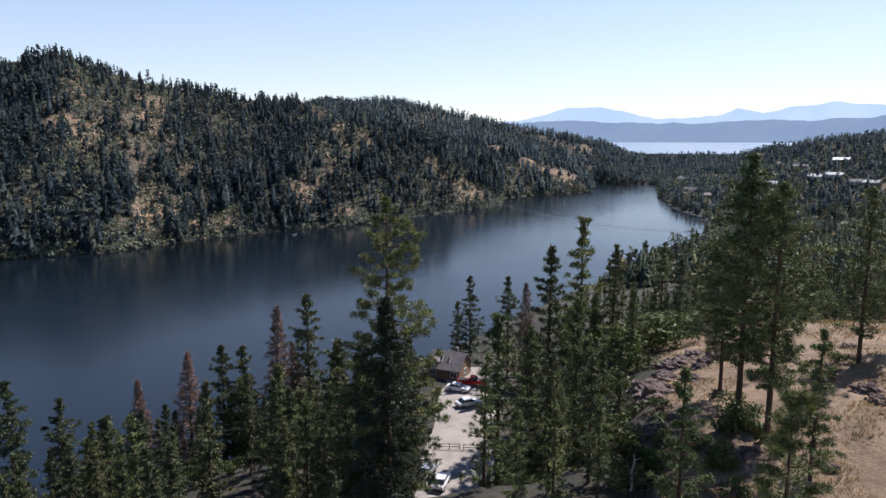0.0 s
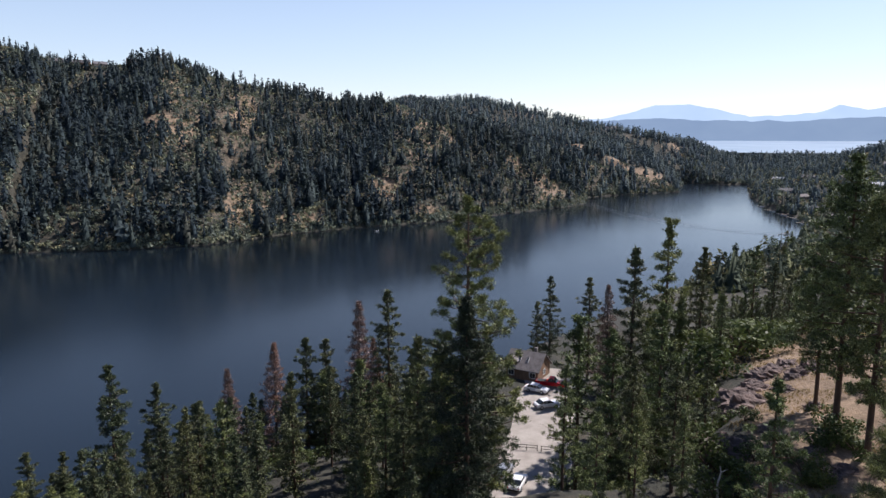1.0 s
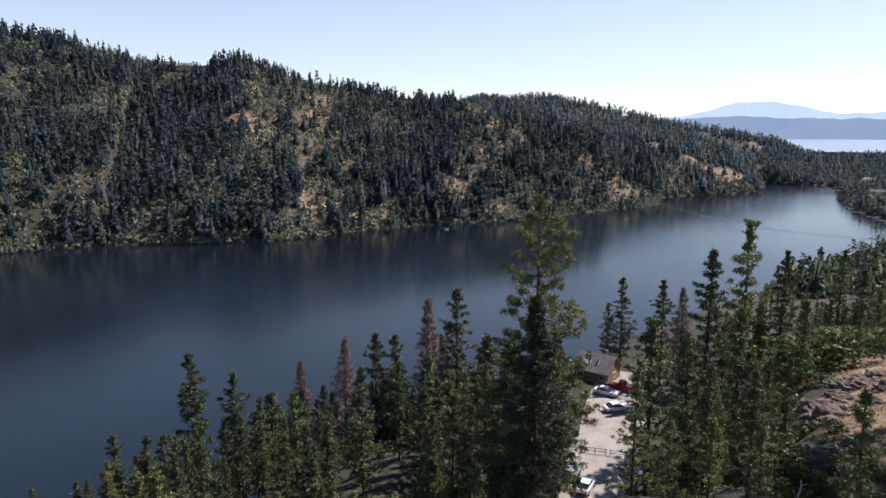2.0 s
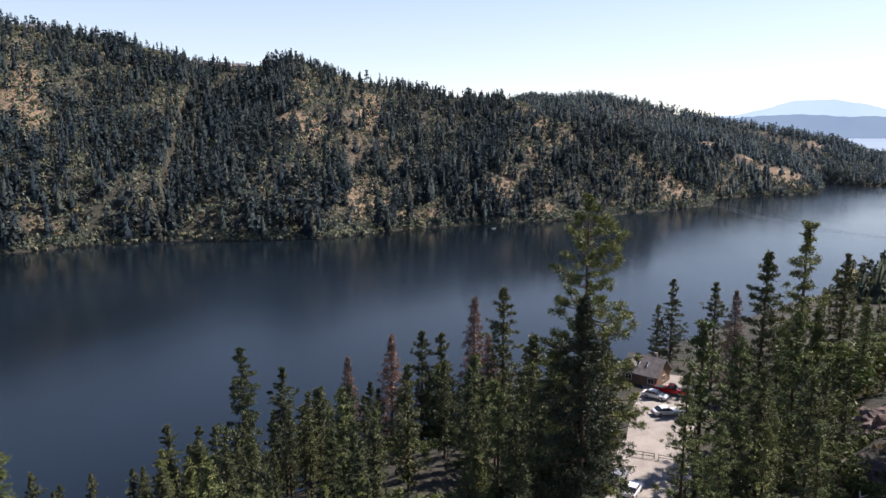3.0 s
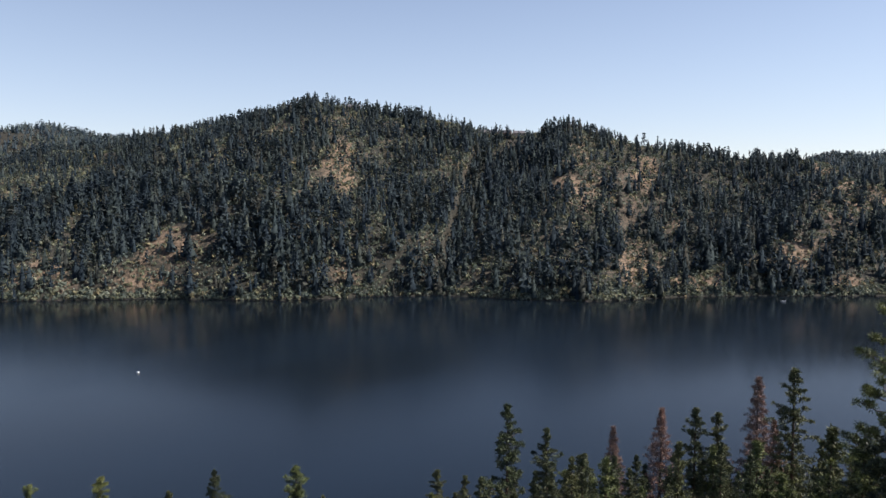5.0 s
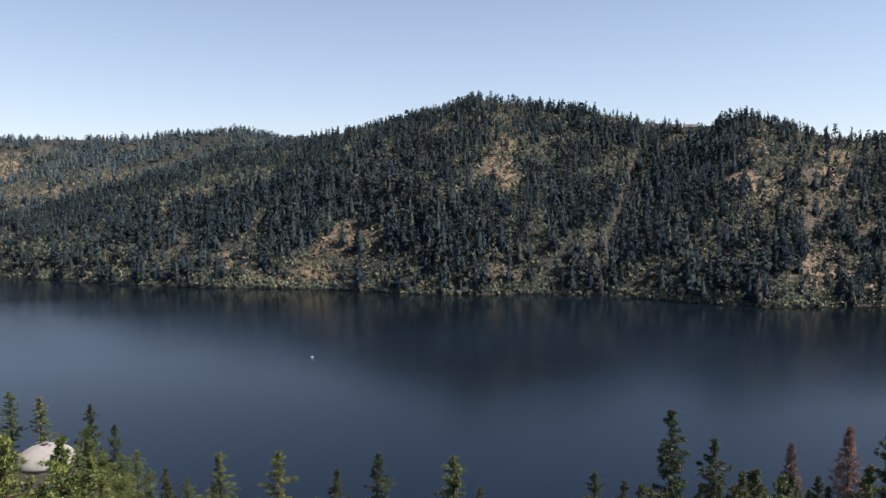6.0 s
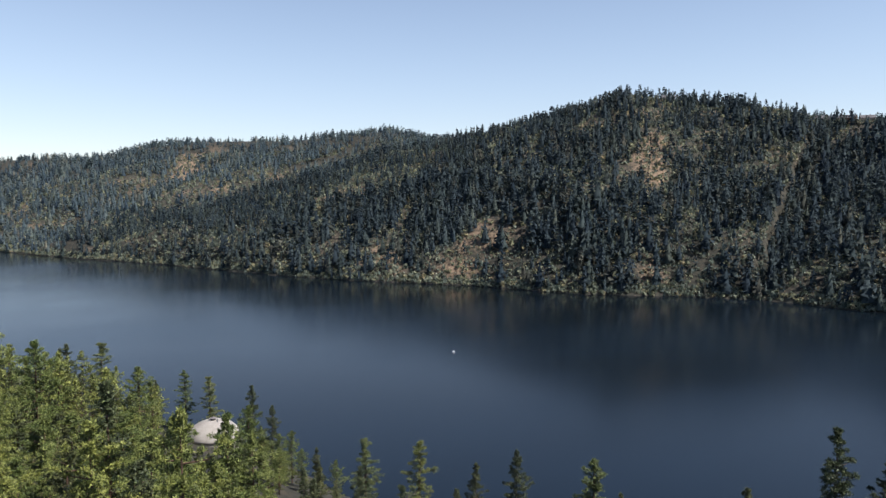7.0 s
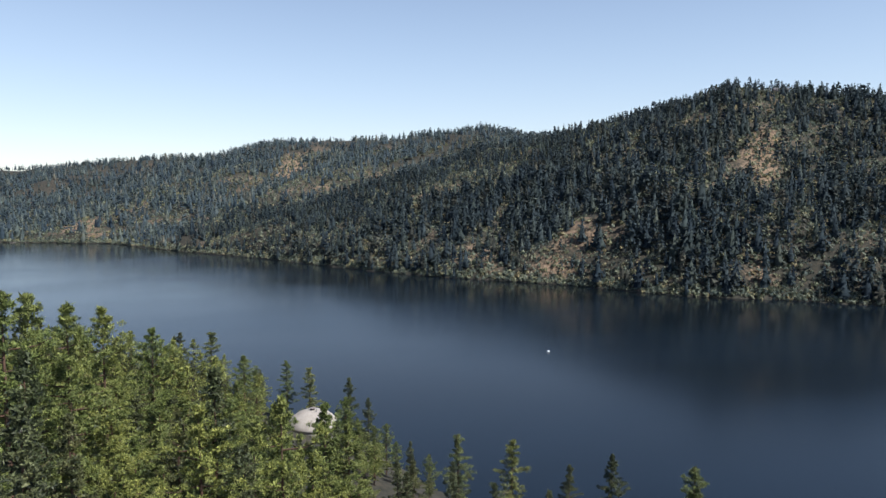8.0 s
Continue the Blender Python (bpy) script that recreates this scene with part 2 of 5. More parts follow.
def to_segments(px, py, pts, closed=False):
    """Distance to a polyline, and at each point the polyline's third coordinate there."""
    best, zed = np.full(px.shape, 1e9), np.zeros(px.shape)
    n = len(pts)
    for i in range(n if closed else n - 1):
        a, b = pts[i], pts[(i + 1) % n]
        ax, ay, bx, by = a[0], a[1], b[0], b[1]
        t = np.clip(((px - ax) * (bx - ax) + (py - ay) * (by - ay)) / ((bx - ax) ** 2 + (by - ay) ** 2 + 1e-9), 0, 1)
        d = np.hypot(px - ax - t * (bx - ax), py - ay - t * (by - ay))
        near = d < best
        best = np.where(near, d, best)
        if len(a) > 2:
            zed = np.where(near, a[2] + t * (b[2] - a[2]), zed)
    return best, zed


def inside(px, py, poly):
    c = np.zeros(px.shape, bool)
    for i in range(len(poly)):
        (ax, ay), (bx, by) = poly[i], poly[(i + 1) % len(poly)]
        c ^= ((ay > py) != (by > py)) & (px < (bx - ax) * (py - ay) / (by - ay + 1e-12) + ax)
    return c


def height(px, py):
    """Ground height over the lake at plan points (arrays)."""
    px, py = np.asarray(px, float), np.asarray(py, float)
    r = np.hypot(px, py)
    wob = fbm(px, py, 40, 3, 7) * np.clip(r / 100 - 1, 0, 5)
    shore, _ = to_segments(px + wob, py + wob * 0.6, LAKE, True)
    wet = inside(px + wob, py + wob * 0.6, LAKE)
    d = np.where(wet, -shore, shore)
    far = np.full(px.shape, -60.0)
    rough = fbm(px, py, 150, 5, 3) * 9
    for line, fall in CRESTS:
        dist, zc = to_segments(px, py, [(*at(a, dd), z) for a, dd, z in line])
        soft = np.sqrt(dist * dist + 25 ** 2) - 25
        far = np.maximum(far, zc - fall * soft + rough * np.clip(dist / 70, 0.12, 1))
    cap = 0.85 * d + 1.0
    far = np.minimum(far, cap)
    # this side: a steep slope over the water that eases towards its top, with a bare knoll
    fade = np.exp(-(np.maximum(r - 170, 0) / 190) ** 2)
    behind = np.clip(-py / 150 + px / 500, 0, 2)
    dd = np.maximum(d, 0)
    steep = 50 * (1 - np.exp(-dd / 66)) + 0.03 * dd
    even = np.minimum(0.27 * dd, 26 + 0.16 * dd)
    side = np.clip((-px - 60) / 60, 0, 1) * np.clip((70 - py) / 60, 0, 1)
    near = (steep + (even - steep) * side) * np.maximum(fade, side * np.exp(-(np.maximum(r - 300, 0) / 90) ** 2)) + behind * 12 * (1 - side)
    kx, ky = at(-27, 92)
    near += 6.5 * np.exp(-((px - kx) / 34) ** 2 - ((py - ky) / 30) ** 2)
    near += fbm(px, py, 30, 5, 11) * 1.6 * np.clip(d / 25, 0, 1) * fade
    # behind the knoll the slope falls away
    near *= 1 - 0.42 * np.clip((r - 118) / 60, 0, 1) * np.clip((-9 - np.degrees(np.arctan2(-px, py))) / 7, 0, 1) * (py > 0)
    # the levelled yard
    ux, uy = px - 2.5 - (py - 110) * 0.1, py - 111
    off = np.hypot(np.maximum(np.abs(ux) - 9, 0), np.maximum(np.abs(uy) - 31, 0) * np.where(uy < 0, 0.75, 1))
    w = np.clip(1 - off / 17, 0, 1)
    w = w * w * (3 - 2 * w)
    near = near * (1 - w) + LOT * w
    flat = 2 + 12 * np.clip((d - 30) / 400, 0, 1) + fbm(px, py, 90, 4, 5) * 2 * np.clip(d / 60, 0, 1)
    # the low ground past the end of the lake, up to the next lake
    rim = np.clip((r - 1150) / 310, 0, 1) * 23 - np.clip((r - 1468) / 60, 0, 1) * 20
    foot = np.clip(0.42 * d, 0, 12) * ((np.degrees(np.arctan2(-px, py)) > -11.9) & (r > 460))
    land = np.maximum(np.maximum(near, np.maximum(far, foot)), np.minimum(flat + rim, cap))
    return np.where(d > 0, land, np.maximum(-8, 0.5 * d))


def ground_at(x, y):
    return float(height(np.array([x]), np.array([y]))[0])


def mesh_from(name, verts, faces, mat, smooth=False):
    me = bpy.data.meshes.new(name)
    me.from_pydata([tuple(v) for v in verts], [], [tuple(f) for f in faces])
    me.materials.append(mat)
    if smooth:
        me.polygons.foreach_set("use_smooth", [True] * len(me.polygons))
    me.update()
    return me


def mesh_arrays(name, verts, tris, mat):
    """A mesh of triangles from two arrays."""
    me = bpy.data.meshes.new(name)
    nv, nf = len(verts), len(tris)
    me.vertices.add(nv)
    me.vertices.foreach_set("co", np.ascontiguousarray(verts, np.float32).ravel())
    me.loops.add(nf * 3)
    me.loops.foreach_set("vertex_index", np.ascontiguousarray(tris, np.int32).ravel())
    me.polygons.add(nf)
    me.polygons.foreach_set("loop_start", np.arange(0, nf * 3, 3, dtype=np.int32))
    me.polygons.foreach_set("loop_total", np.full(nf, 3, np.int32))
    me.materials.append(mat)
    me.update(calc_edges=True)
    return me


# Open ground on the slopes: (az, distance, half-width in az, half-depth, strength)
OPEN = [(45.8, 839, 1.2, 30, 0.4), (46.7, 728, 1.5, 45, 0.6), (46.1, 678, 1.3, 40, 0.7), (45.9, 612, 1.3, 38, 0.75), (47.7, 556, 1.3, 26, 0.6), (46.7, 526, 2.0, 16, 0.65), (49.0, 533, 1.2, 14, 0.5),
        (27.2, 801, 1.1, 40, 0.9), (27.7, 675, 1.7, 40, 0.8), (22.2, 774, 1.1, 50, 0.8), (19.8, 680, 1.3, 32, 0.7), (12.1, 613, 1.5, 22, 0.8), (18.7, 562, 1.9, 13, 0.8), (23.2, 571, 2.2, 36, 0.5),
        (7.8, 612, 1.2, 8, 0.9), (10.3, 872, 1.2, 26, 1.9), (9.3, 860, 1.2, 34, 1.9), (8.0, 805, 0.9, 34, 1.5), (6.2, 760, 1.0, 26, 1.1), (8.4, 750, 1.8, 50, 0.75), (4.4, 805, 1.0, 35, 0.7), (1.0, 765, 1.7, 26, 0.9), (-1.9, 760, 1.9, 24, 1.0),
        (59.6, 602, 1.3, 24, 0.6), (60.2, 582, 1.8, 16, 0.6), (53.3, 632, 1.5, 30, 0.6), (51.5, 782, 1.8, 28, 0.7), (42.8, 840, 1.2, 24, 0.7), (71.6, 790, 2.0, 16, 1.1), (68.8, 602, 2.5, 22, 0.9),
        (61.9, 559, 1.8, 14, 0.8), (83.4, 1362, 1.3, 120, 0.8), (86.9, 1197, 1.8, 90, 0.8), (74.8, 1203, 1.8, 110, 0.8), (88.3, 858, 1.9, 36, 0.9), (94.7, 1260, 2.2, 70, 0.6), (98.9, 1165, 1.9, 40, 0.6),
        (-8.1, 994, 2.6, 36, 1.0), (-10.4, 990, 1.9, 26, 1.1), (-4.4, 1040, 1.8, 44, 0.7), (-12.5, 1307, 1.8, 40, 0.8), (-20.0, 770, 1.6, 60, 0.8), (-25.0, 800, 3.0, 40, 0.6), (-18.6, 900, 1.2, 60, 0.7), (-29.0, 790, 2.5, 30, 0.6), (34.0, 885, 3.2, 16, 0.8), (29.7, 862, 0.8, 14, 0.7)]


def glades(x, y):
    """Open strips that run down the far slopes (positive where open)."""
    az, d = np.degrees(np.arctan2(-x, y)), np.hypot(x, y)
    return fbm(az * 9.6 + d * 0.22, d * 0.42, 24, 4, 13)


def sunny(x, y):
    """How far the slope falls towards the sun (0: level)."""
    sx, sy = to_sun.x / math.hypot(to_sun.x, to_sun.y), to_sun.y / math.hypot(to_sun.x, to_sun.y)
    return (height(x, y) - height(x + 24 * sx, y + 24 * sy)) / 24


def openness(x, y):
    az, d = np.degrees(np.arctan2(-x, y)), np.hypot(x, y)
    o = np.zeros_like(x)
    for a, dd, wa, wd, s in OPEN:
        o = np.maximum(o, s * np.exp(-((az - a) / wa) ** 2 - ((d - dd) / wd) ** 2))
    knoll = 1.1 * np.clip((-17.2 - az) / 2.0, 0, 1) * np.clip((136 - d) / 24, 0, 1) * (az > -90)
    return np.maximum(o, knoll)


azs = np.radians(np.concatenate([np.arange(-42, 116, 0.5), np.arange(116, 318, 3.0)]))
radii = np.concatenate([np.geomspace(3, 120, 70), np.arange(123, 480, 4.0), np.arange(480, 640, 2.5), np.arange(640, 1180, 6.0), np.geomspace(1185, 4800, 56)])
RR, AA = np.meshgrid(radii, azs, indexing="ij")
GX, GY = -RR * np.sin(AA), RR * np.cos(AA)
GZ = height(GX, GY)
nr, na = GX.shape
gv = np.stack([GX, GY, GZ], -1).reshape(-1, 3)
ri, ai = np.meshgrid(np.arange(nr - 1), np.arange(na), indexing="ij")
q = np.stack([ri * na + ai, ri * na + (ai + 1) % na, (ri + 1) * na + (ai + 1) % na, (ri + 1) * na + ai], -1).reshape(-1, 4)
tris = np.concatenate([q[:, [0, 2, 1]], q[:, [0, 3, 2]]])
gv = np.concatenate([gv, [[0, 0, ground_at(0, 0)]]])
hub = len(gv) - 1
tris = np.concatenate([tris, [[hub, i, (i + 1) % na] for i in range(na)]])
ground_mesh = mesh_arrays("ground", gv, tris, GROUND)
ground_mesh.polygons.foreach_set("use_smooth", [True] * len(ground_mesh.polygons))
dry = ground_mesh.attributes.new("dry", "FLOAT", "POINT")
# Near the waterline dry drops: dark rock and shadow both go into the colour.
dry.data.foreach_set("value", np.clip(openness(gv[:, 0], gv[:, 1]) * np.where(np.hypot(gv[:, 0], gv[:, 1]) > 400, 0.62, 0.66) - 0.8 * np.exp(-np.maximum(gv[:, 2], 0) / 2.0) + 0.18 * np.clip(sunny(gv[:, 0], gv[:, 1]), -0.2, 0.5) * (np.hypot(gv[:, 0], gv[:, 1]) > 400) + 0.30 * glades(gv[:, 0], gv[:, 1]) * (np.hypot(gv[:, 0], gv[:, 1]) > 400), 0, 1).astype(np.float32))
ground = tagged(new("ground", ground_mesh), "dry grass hills and wooded slopes round the lake", "ground", kind="structure")


def disc(name, radius, z, mat, label, centre=(0, 0), n=96):
    v = [(centre[0], centre[1], z)] + [(centre[0] + radius * math.cos(i / n * math.tau), centre[1] + radius * math.sin(i / n * math.tau), z) for i in range(n)]
    ob = new(name, mesh_from(name, v, [(0, 1 + i, 1 + (i + 1) % n) for i in range(n)], mat))
    return tagged(ob, label, "water", kind="structure")


disc("water", 1600, 0.0, WATER, "dark blue lake with faint wind ripples")
far_lake = []
for i in range(41):
    a = -32 + 24 * i / 40
    far_lake += [(*at(a, 1466), 41.5), (*at(a, 4650), 41.5)]
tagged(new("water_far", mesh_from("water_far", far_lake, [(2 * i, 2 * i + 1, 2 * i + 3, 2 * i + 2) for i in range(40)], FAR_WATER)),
       "haze-pale distant lake under the mountains", "water", kind="structure")


def mountain_range(name, d, keys, mat, label, rough, seed):
    """A distant range, a ridge wall with its own depth, heights keyed by azimuth."""
    a = np.arange(-60, 140.01, 0.25)
    el = np.interp(a, [k[0] for k in keys], [k[1] for k in keys])
    z = EYE + d * np.tan(np.radians(el)) + fbm(a * 10, a * 0, 12, 4, seed) * rough
    v, f = [], []
    for i, (aa, zz) in enumerate(zip(a, z)):
        v += [(*at(aa, d - 250), 0), (*at(aa, d), zz), (*at(aa, d + 120), 0)]
        if i:
            k = 3 * i
            f += [(k - 3, k, k + 1, k - 2), (k - 2, k + 1, k + 2, k - 1)]
    return tagged(new(name, mesh_from(name, v, f, mat)), label, "mountains", kind="structure")


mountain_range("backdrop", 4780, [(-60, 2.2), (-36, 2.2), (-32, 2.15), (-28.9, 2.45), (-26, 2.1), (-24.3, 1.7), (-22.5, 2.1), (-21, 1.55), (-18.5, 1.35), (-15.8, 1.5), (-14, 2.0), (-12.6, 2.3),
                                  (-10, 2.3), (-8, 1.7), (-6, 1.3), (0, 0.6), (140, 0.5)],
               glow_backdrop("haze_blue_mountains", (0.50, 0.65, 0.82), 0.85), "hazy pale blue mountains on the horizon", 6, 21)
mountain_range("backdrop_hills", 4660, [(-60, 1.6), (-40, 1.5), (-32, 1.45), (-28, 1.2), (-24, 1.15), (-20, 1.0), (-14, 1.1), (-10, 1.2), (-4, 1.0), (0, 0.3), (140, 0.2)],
               glow_backdrop("haze_blue_hills", (0.26, 0.36, 0.50), 0.78), "haze-blue wooded hills beyond the far lake", 8, 22)

# ---------------------------------------------------------------- trees


class Shape:
    """Gathers triangles."""

    def __init__(self):
        self.v, self.t, self.n = [], [], 0

    def add(self, verts, tris):
        self.v.append(np.asarray(verts, float))
        self.t.append(np.asarray(tris, int) + self.n)
        self.n += len(verts)

    def mesh(self, name, mat):
        return mesh_arrays(name, np.concatenate(self.v), np.concatenate(self.t), mat)


def tube(shape, pts, rads, sides=6):
    """A tapered limb along pts."""
    pts = [Vector(p) for p in pts]
    rows = []
    for i, p in enumerate(pts):
        d = (pts[min(i + 1, len(pts) - 1)] - pts[max(i - 1, 0)]).normalized()
        u = d.orthogonal().normalized()
        w = d.cross(u)
        rows += [p + (u * math.cos(k / sides * math.tau) + w * math.sin(k / sides * math.tau)) * rads[i] for k in range(sides)]
    t = []
    for i in range(len(pts) - 1):
        for k in range(sides):
            a, b = i * sides + k, i * sides + (k + 1) % sides
            t += [(a, b, b + sides), (a, b + sides, a + sides)]
    shape.add(rows, t)


def blades_on(shape, rng, centres, radii, squash, count, length, width, spiky):
    """Clumps of needles: narrow triangles over flattened balls, pointing outwards (spiky) or lying along them."""
    c = np.repeat(np.asarray(centres), count, 0)
    rad = np.repeat(np.asarray(radii), count)[:, None]
    n = len(c)
    out = rng.normal(size=(n, 3)) + np.array([0, 0, 0.3])
    out /= np.linalg.norm(out, axis=1)[:, None]
    at_ = c + out * rad * rng.uniform(0.15, 0.85, n)[:, None] * np.array([1, 1, squash])
    d = out * spiky + rng.normal(size=(n, 3)) * 0.45 + np.array([0, 0, 0.12])
    d /= np.linalg.norm(d, axis=1)[:, None]
    face = out * np.array([0.7, 0.7, 1.1]) + rng.normal(size=(n, 3)) * 0.3 + np.array([0, 0, 0.3])
    side = np.cross(d, face)
    side /= np.linalg.norm(side, axis=1)[:, None] + 1e-9
    wd = (width * rng.uniform(0.7, 1.3, n))[:, None]
    ln = (length * rng.uniform(0.6, 1.2, n))[:, None]
    v = np.stack([at_ - side * wd, at_ + side * wd, at_ + d * ln], 1).reshape(-1, 3)
    shape.add(v, np.arange(n * 3).reshape(-1, 3))


def conifer_meshes(name, seed, tall, reach, crown_from, branches, clumps, clump, count, length, width, profile, mat, bark, gaps=0.0, droop=0.0, spiky=0.6, squash=0.6, open_top=0.0, bare=False):
    """The trunk's and the crown's meshes of one conifer: whorled boughs that carry clumps of needles."""
    rng = np.random.default_rng(seed)
    whorls = max(8, branches // 6)
    wood, green = Shape(), Shape()
    r0 = tall * 0.0100 + 0.05
    bend = rng.uniform(-1, 1, 2) * 0.012 * tall
    axis = lambda h: np.array([bend[0] * (h / tall) ** 1.5, bend[1] * (h / tall) ** 2, h])
    hs = np.linspace(-1.0, tall, 9)
    tube(wood, [axis(max(h, 0)) + np.array([0, 0, min(h, 0)]) for h in hs], [max(0.02, r0 * (1 - max(h, 0) / tall) ** 0.8 + 0.015) for h in hs], 8)
    cs, rs, inner = [], [], []
    az = rng.uniform(0, 6.28)
    ripple = rng.uniform(0, 6.28, 4)
    for i in range(branches):
        u = (i + rng.uniform(0.1, 0.9)) / branches
        u = (math.floor(u * whorls) + 0.5 + rng.normal() * 0.16) / whorls
        u = min(max(u, 0.005), 0.985)
        h = tall * (crown_from + (1 - crown_from) * u ** 0.92)
        az += 2.4 + rng.uniform(-0.5, 0.5)
        lump = 1 + gaps * (0.55 * math.sin(az * 2 + u * 9 + ripple[0]) + 0.45 * math.sin(u * 23 + ripple[1]))
        r = max(0.22, reach * profile(u) * max(0.25, lump) * rng.uniform(0.65, 1.15))
        if rng.uniform() < gaps * 0.25 + open_top * min(1.0, max(0.0, (u - 0.4) * 5)):
            continue
        rise = (0.45 * u - 0.14 - droop) * r
        out = np.array([math.cos(az), math.sin(az), 0])
        perp = np.array([-out[1], out[0], 0])
        p0 = axis(h)
        pm = p0 + out * r * 0.5 + np.array([0, 0, rise * 0.3])
        p1 = p0 + out * r + np.array([0, 0, rise + 0.14 * r])
        if r > 0.5 and (bare or open_top or i % 2):
            tube(wood, [p0, pm, p1], [0.02 + 0.016 * r, 0.014 + 0.009 * r, 0.008], 4)
        if not bare and not (open_top and u > 0.55):
            for t in rng.uniform(0.08, 0.5, 2):
                inner.append(p0 + (pm - p0) * 2 * t + np.array([0, 0, rng.normal() * 0.2]))
        n = max(1, int(clumps * (0.25 + 0.75 * r / reach) + rng.uniform(0, 1)))
        for t in 0.3 + 0.7 * rng.uniform(0, 1, n) ** (0.45 if open_top else 0.7):
            p = (1 - t) ** 2 * p0 + 2 * t * (1 - t) * pm + t * t * p1
            q_ = p + perp * rng.normal() * 0.30 * r * (0.25 + 0.75 * t) * (1.2 - t) + np.array([0, 0, rng.normal() * 0.05 * r + 0.05])
            if open_top and u > 0.4:
                tube(wood, [p, q_], [0.018, 0.008], 3)
            cs.append(q_)
            rs.append(clump * rng.uniform(0.6, 1.3) * (0.55 + 0.45 * min(1.0, r / reach * 1.3)))
    for k in range(4):
        cs.append(axis(tall - 0.25 - clump * 0.55 * k))
        rs.append(clump * (0.35 + 0.12 * k))
    blades_on(green, rng, cs, rs, squash, count, length, width, spiky)
    # Wide inner blades added to block light, so the crown's core stays dark.
    if inner:
        blades_on(green, rng, inner, np.full(len(inner), clump), 0.7, 12, length * 1.2, width * 2.0, 0.3)
    return wood.mesh(name + "_trunk", bark), green.mesh(name + "_crown", mat)


def narrow(u):
    return float(np.interp(u, [0, 0.12, 0.5, 0.8, 0.93, 1], [0.75, 1, 0.82, 0.44, 0.19, 0.02]))


def broad(u):
    return (1 - u) ** 0.58 * (0.5 + 0.5 * min(1, u * 3 + 0.3)) + 0.04


def plump(u):
    return float(np.interp(u, [0, 0.12, 0.45, 0.75, 0.92, 1], [0.55, 0.9, 1.0, 0.68, 0.32, 0.04]))


def ragged(u):
    return np.interp(u, [0, 0.15, 0.45, 0.58, 0.66, 0.74, 0.82, 0.89, 0.95, 1.0], [0.8, 0.9, 0.85, 0.75, 0.62, 0.66, 0.60, 0.38, 0.16, 0.03])


def spire(u):
    return (1 - u) ** 0.85 * (0.7 + 0.3 * min(1, 3 * u + 0.3)) + 0.015


KINDS = {}


def kind(key, count, label, tall, *args, **kw):
    KINDS[key] = ([conifer_meshes(key, 100 * len(KINDS) + k, tall, *args, **kw) for k in range(count)], tall, label)


#    key       n  label                                             tall reach from branches clumps size blades length width
kind("pine", 4, "tall green ponderosa pine with an open crown", 22, 3.2, 0.14, 80, 4, 0.60, 56, 0.32, 0.050, broad, NEEDLES, BARK, gaps=0.6)
kind("fir", 4, "slender dark green conifer on the slope", 20, 3.2, 0.05, 100, 5, 0.52, 48, 0.32, 0.050, narrow, DARK_NEEDLES, BARK, gaps=0.5, droop=0.10, squash=0.45)
kind("bright", 3, "sunlit yellow-green conifer above the shore", 20, 3.7, 0.08, 115, 5, 0.50, 52, 0.30, 0.042, plump, SUNLIT_NEEDLES, BARK, gaps=0.55, droop=0.06, squash=0.5)
kind("dead", 3, "dead conifer with rust-brown needles", 20, 3.6, 0.05, 230, 7, 0.40, 16, 0.40, 0.034, spire, RUSTY, DEAD_BARK, gaps=0.25, droop=0.12, bare=True)
kind("hero", 1, "big ponderosa pine with a ragged top", 30, 5.0, 0.06, 165, 5, 0.58, 120, 0.30, 0.036, ragged, NEEDLES, BARK, gaps=0.35, spiky=0.8, squash=0.7, open_top=0.12)
kind("shadowed", 1, "dense dark backlit pine in front of the ragged one", 24, 3.9, 0.04, 190, 5, 0.60, 70, 0.32, 0.044, narrow, BACKLIT_NEEDLES, BARK, gaps=0.3)
kind("crest", 1, "pine top with long pale needles", 18, 3.4, 0.10, 80, 4, 0.42, 170, 0.34, 0.016, broad, NEEDLES, BARK, gaps=0.45, spiky=1.1, squash=0.85)
kind("column", 3, "tall dark pine with a bare lower trunk", 25, 4.4, 0.20, 145, 5, 0.62, 70, 0.32, 0.044, plump, NEEDLES, BARK, gaps=0.6)
kind("sapling", 1, "thin open young pine in dry grass", 13, 1.9, 0.06, 65, 3, 0.36, 80, 0.28, 0.028, narrow, NEEDLES, BARK, gaps=0.4)
kind("wood_pine", 4, "green pine in the thick of the wood", 20, 3.2, 0.14, 75, 4, 0.62, 36, 0.38, 0.066, broad, NEEDLES, BARK, gaps=0.55)
kind("wood_fir", 4, "dark green conifer in the thick of the wood", 20, 3.2, 0.06, 85, 4, 0.56, 34, 0.36, 0.066, narrow, DARK_NEEDLES, BARK, gaps=0.5, droop=0.10, squash=0.45)
kind("wood_bright", 5, "sunlit yellow-green conifer in a dense stand", 20, 3.7, 0.12, 95, 5, 0.54, 46, 0.31, 0.050, plump, SUNLIT_NEEDLES, BARK, gaps=0.6, droop=0.06, squash=0.5)


def make_tree(name, meshes, label):
    top = tagged(new(name), label, "tree", group="trees on the near slope")
    for nm, me in zip(("trunk", "crown"), meshes):
        p = new(nm, me)
        p.parent = top
    return top


MODELS = {}
rng = np.random.default_rng(5)
STAND = []


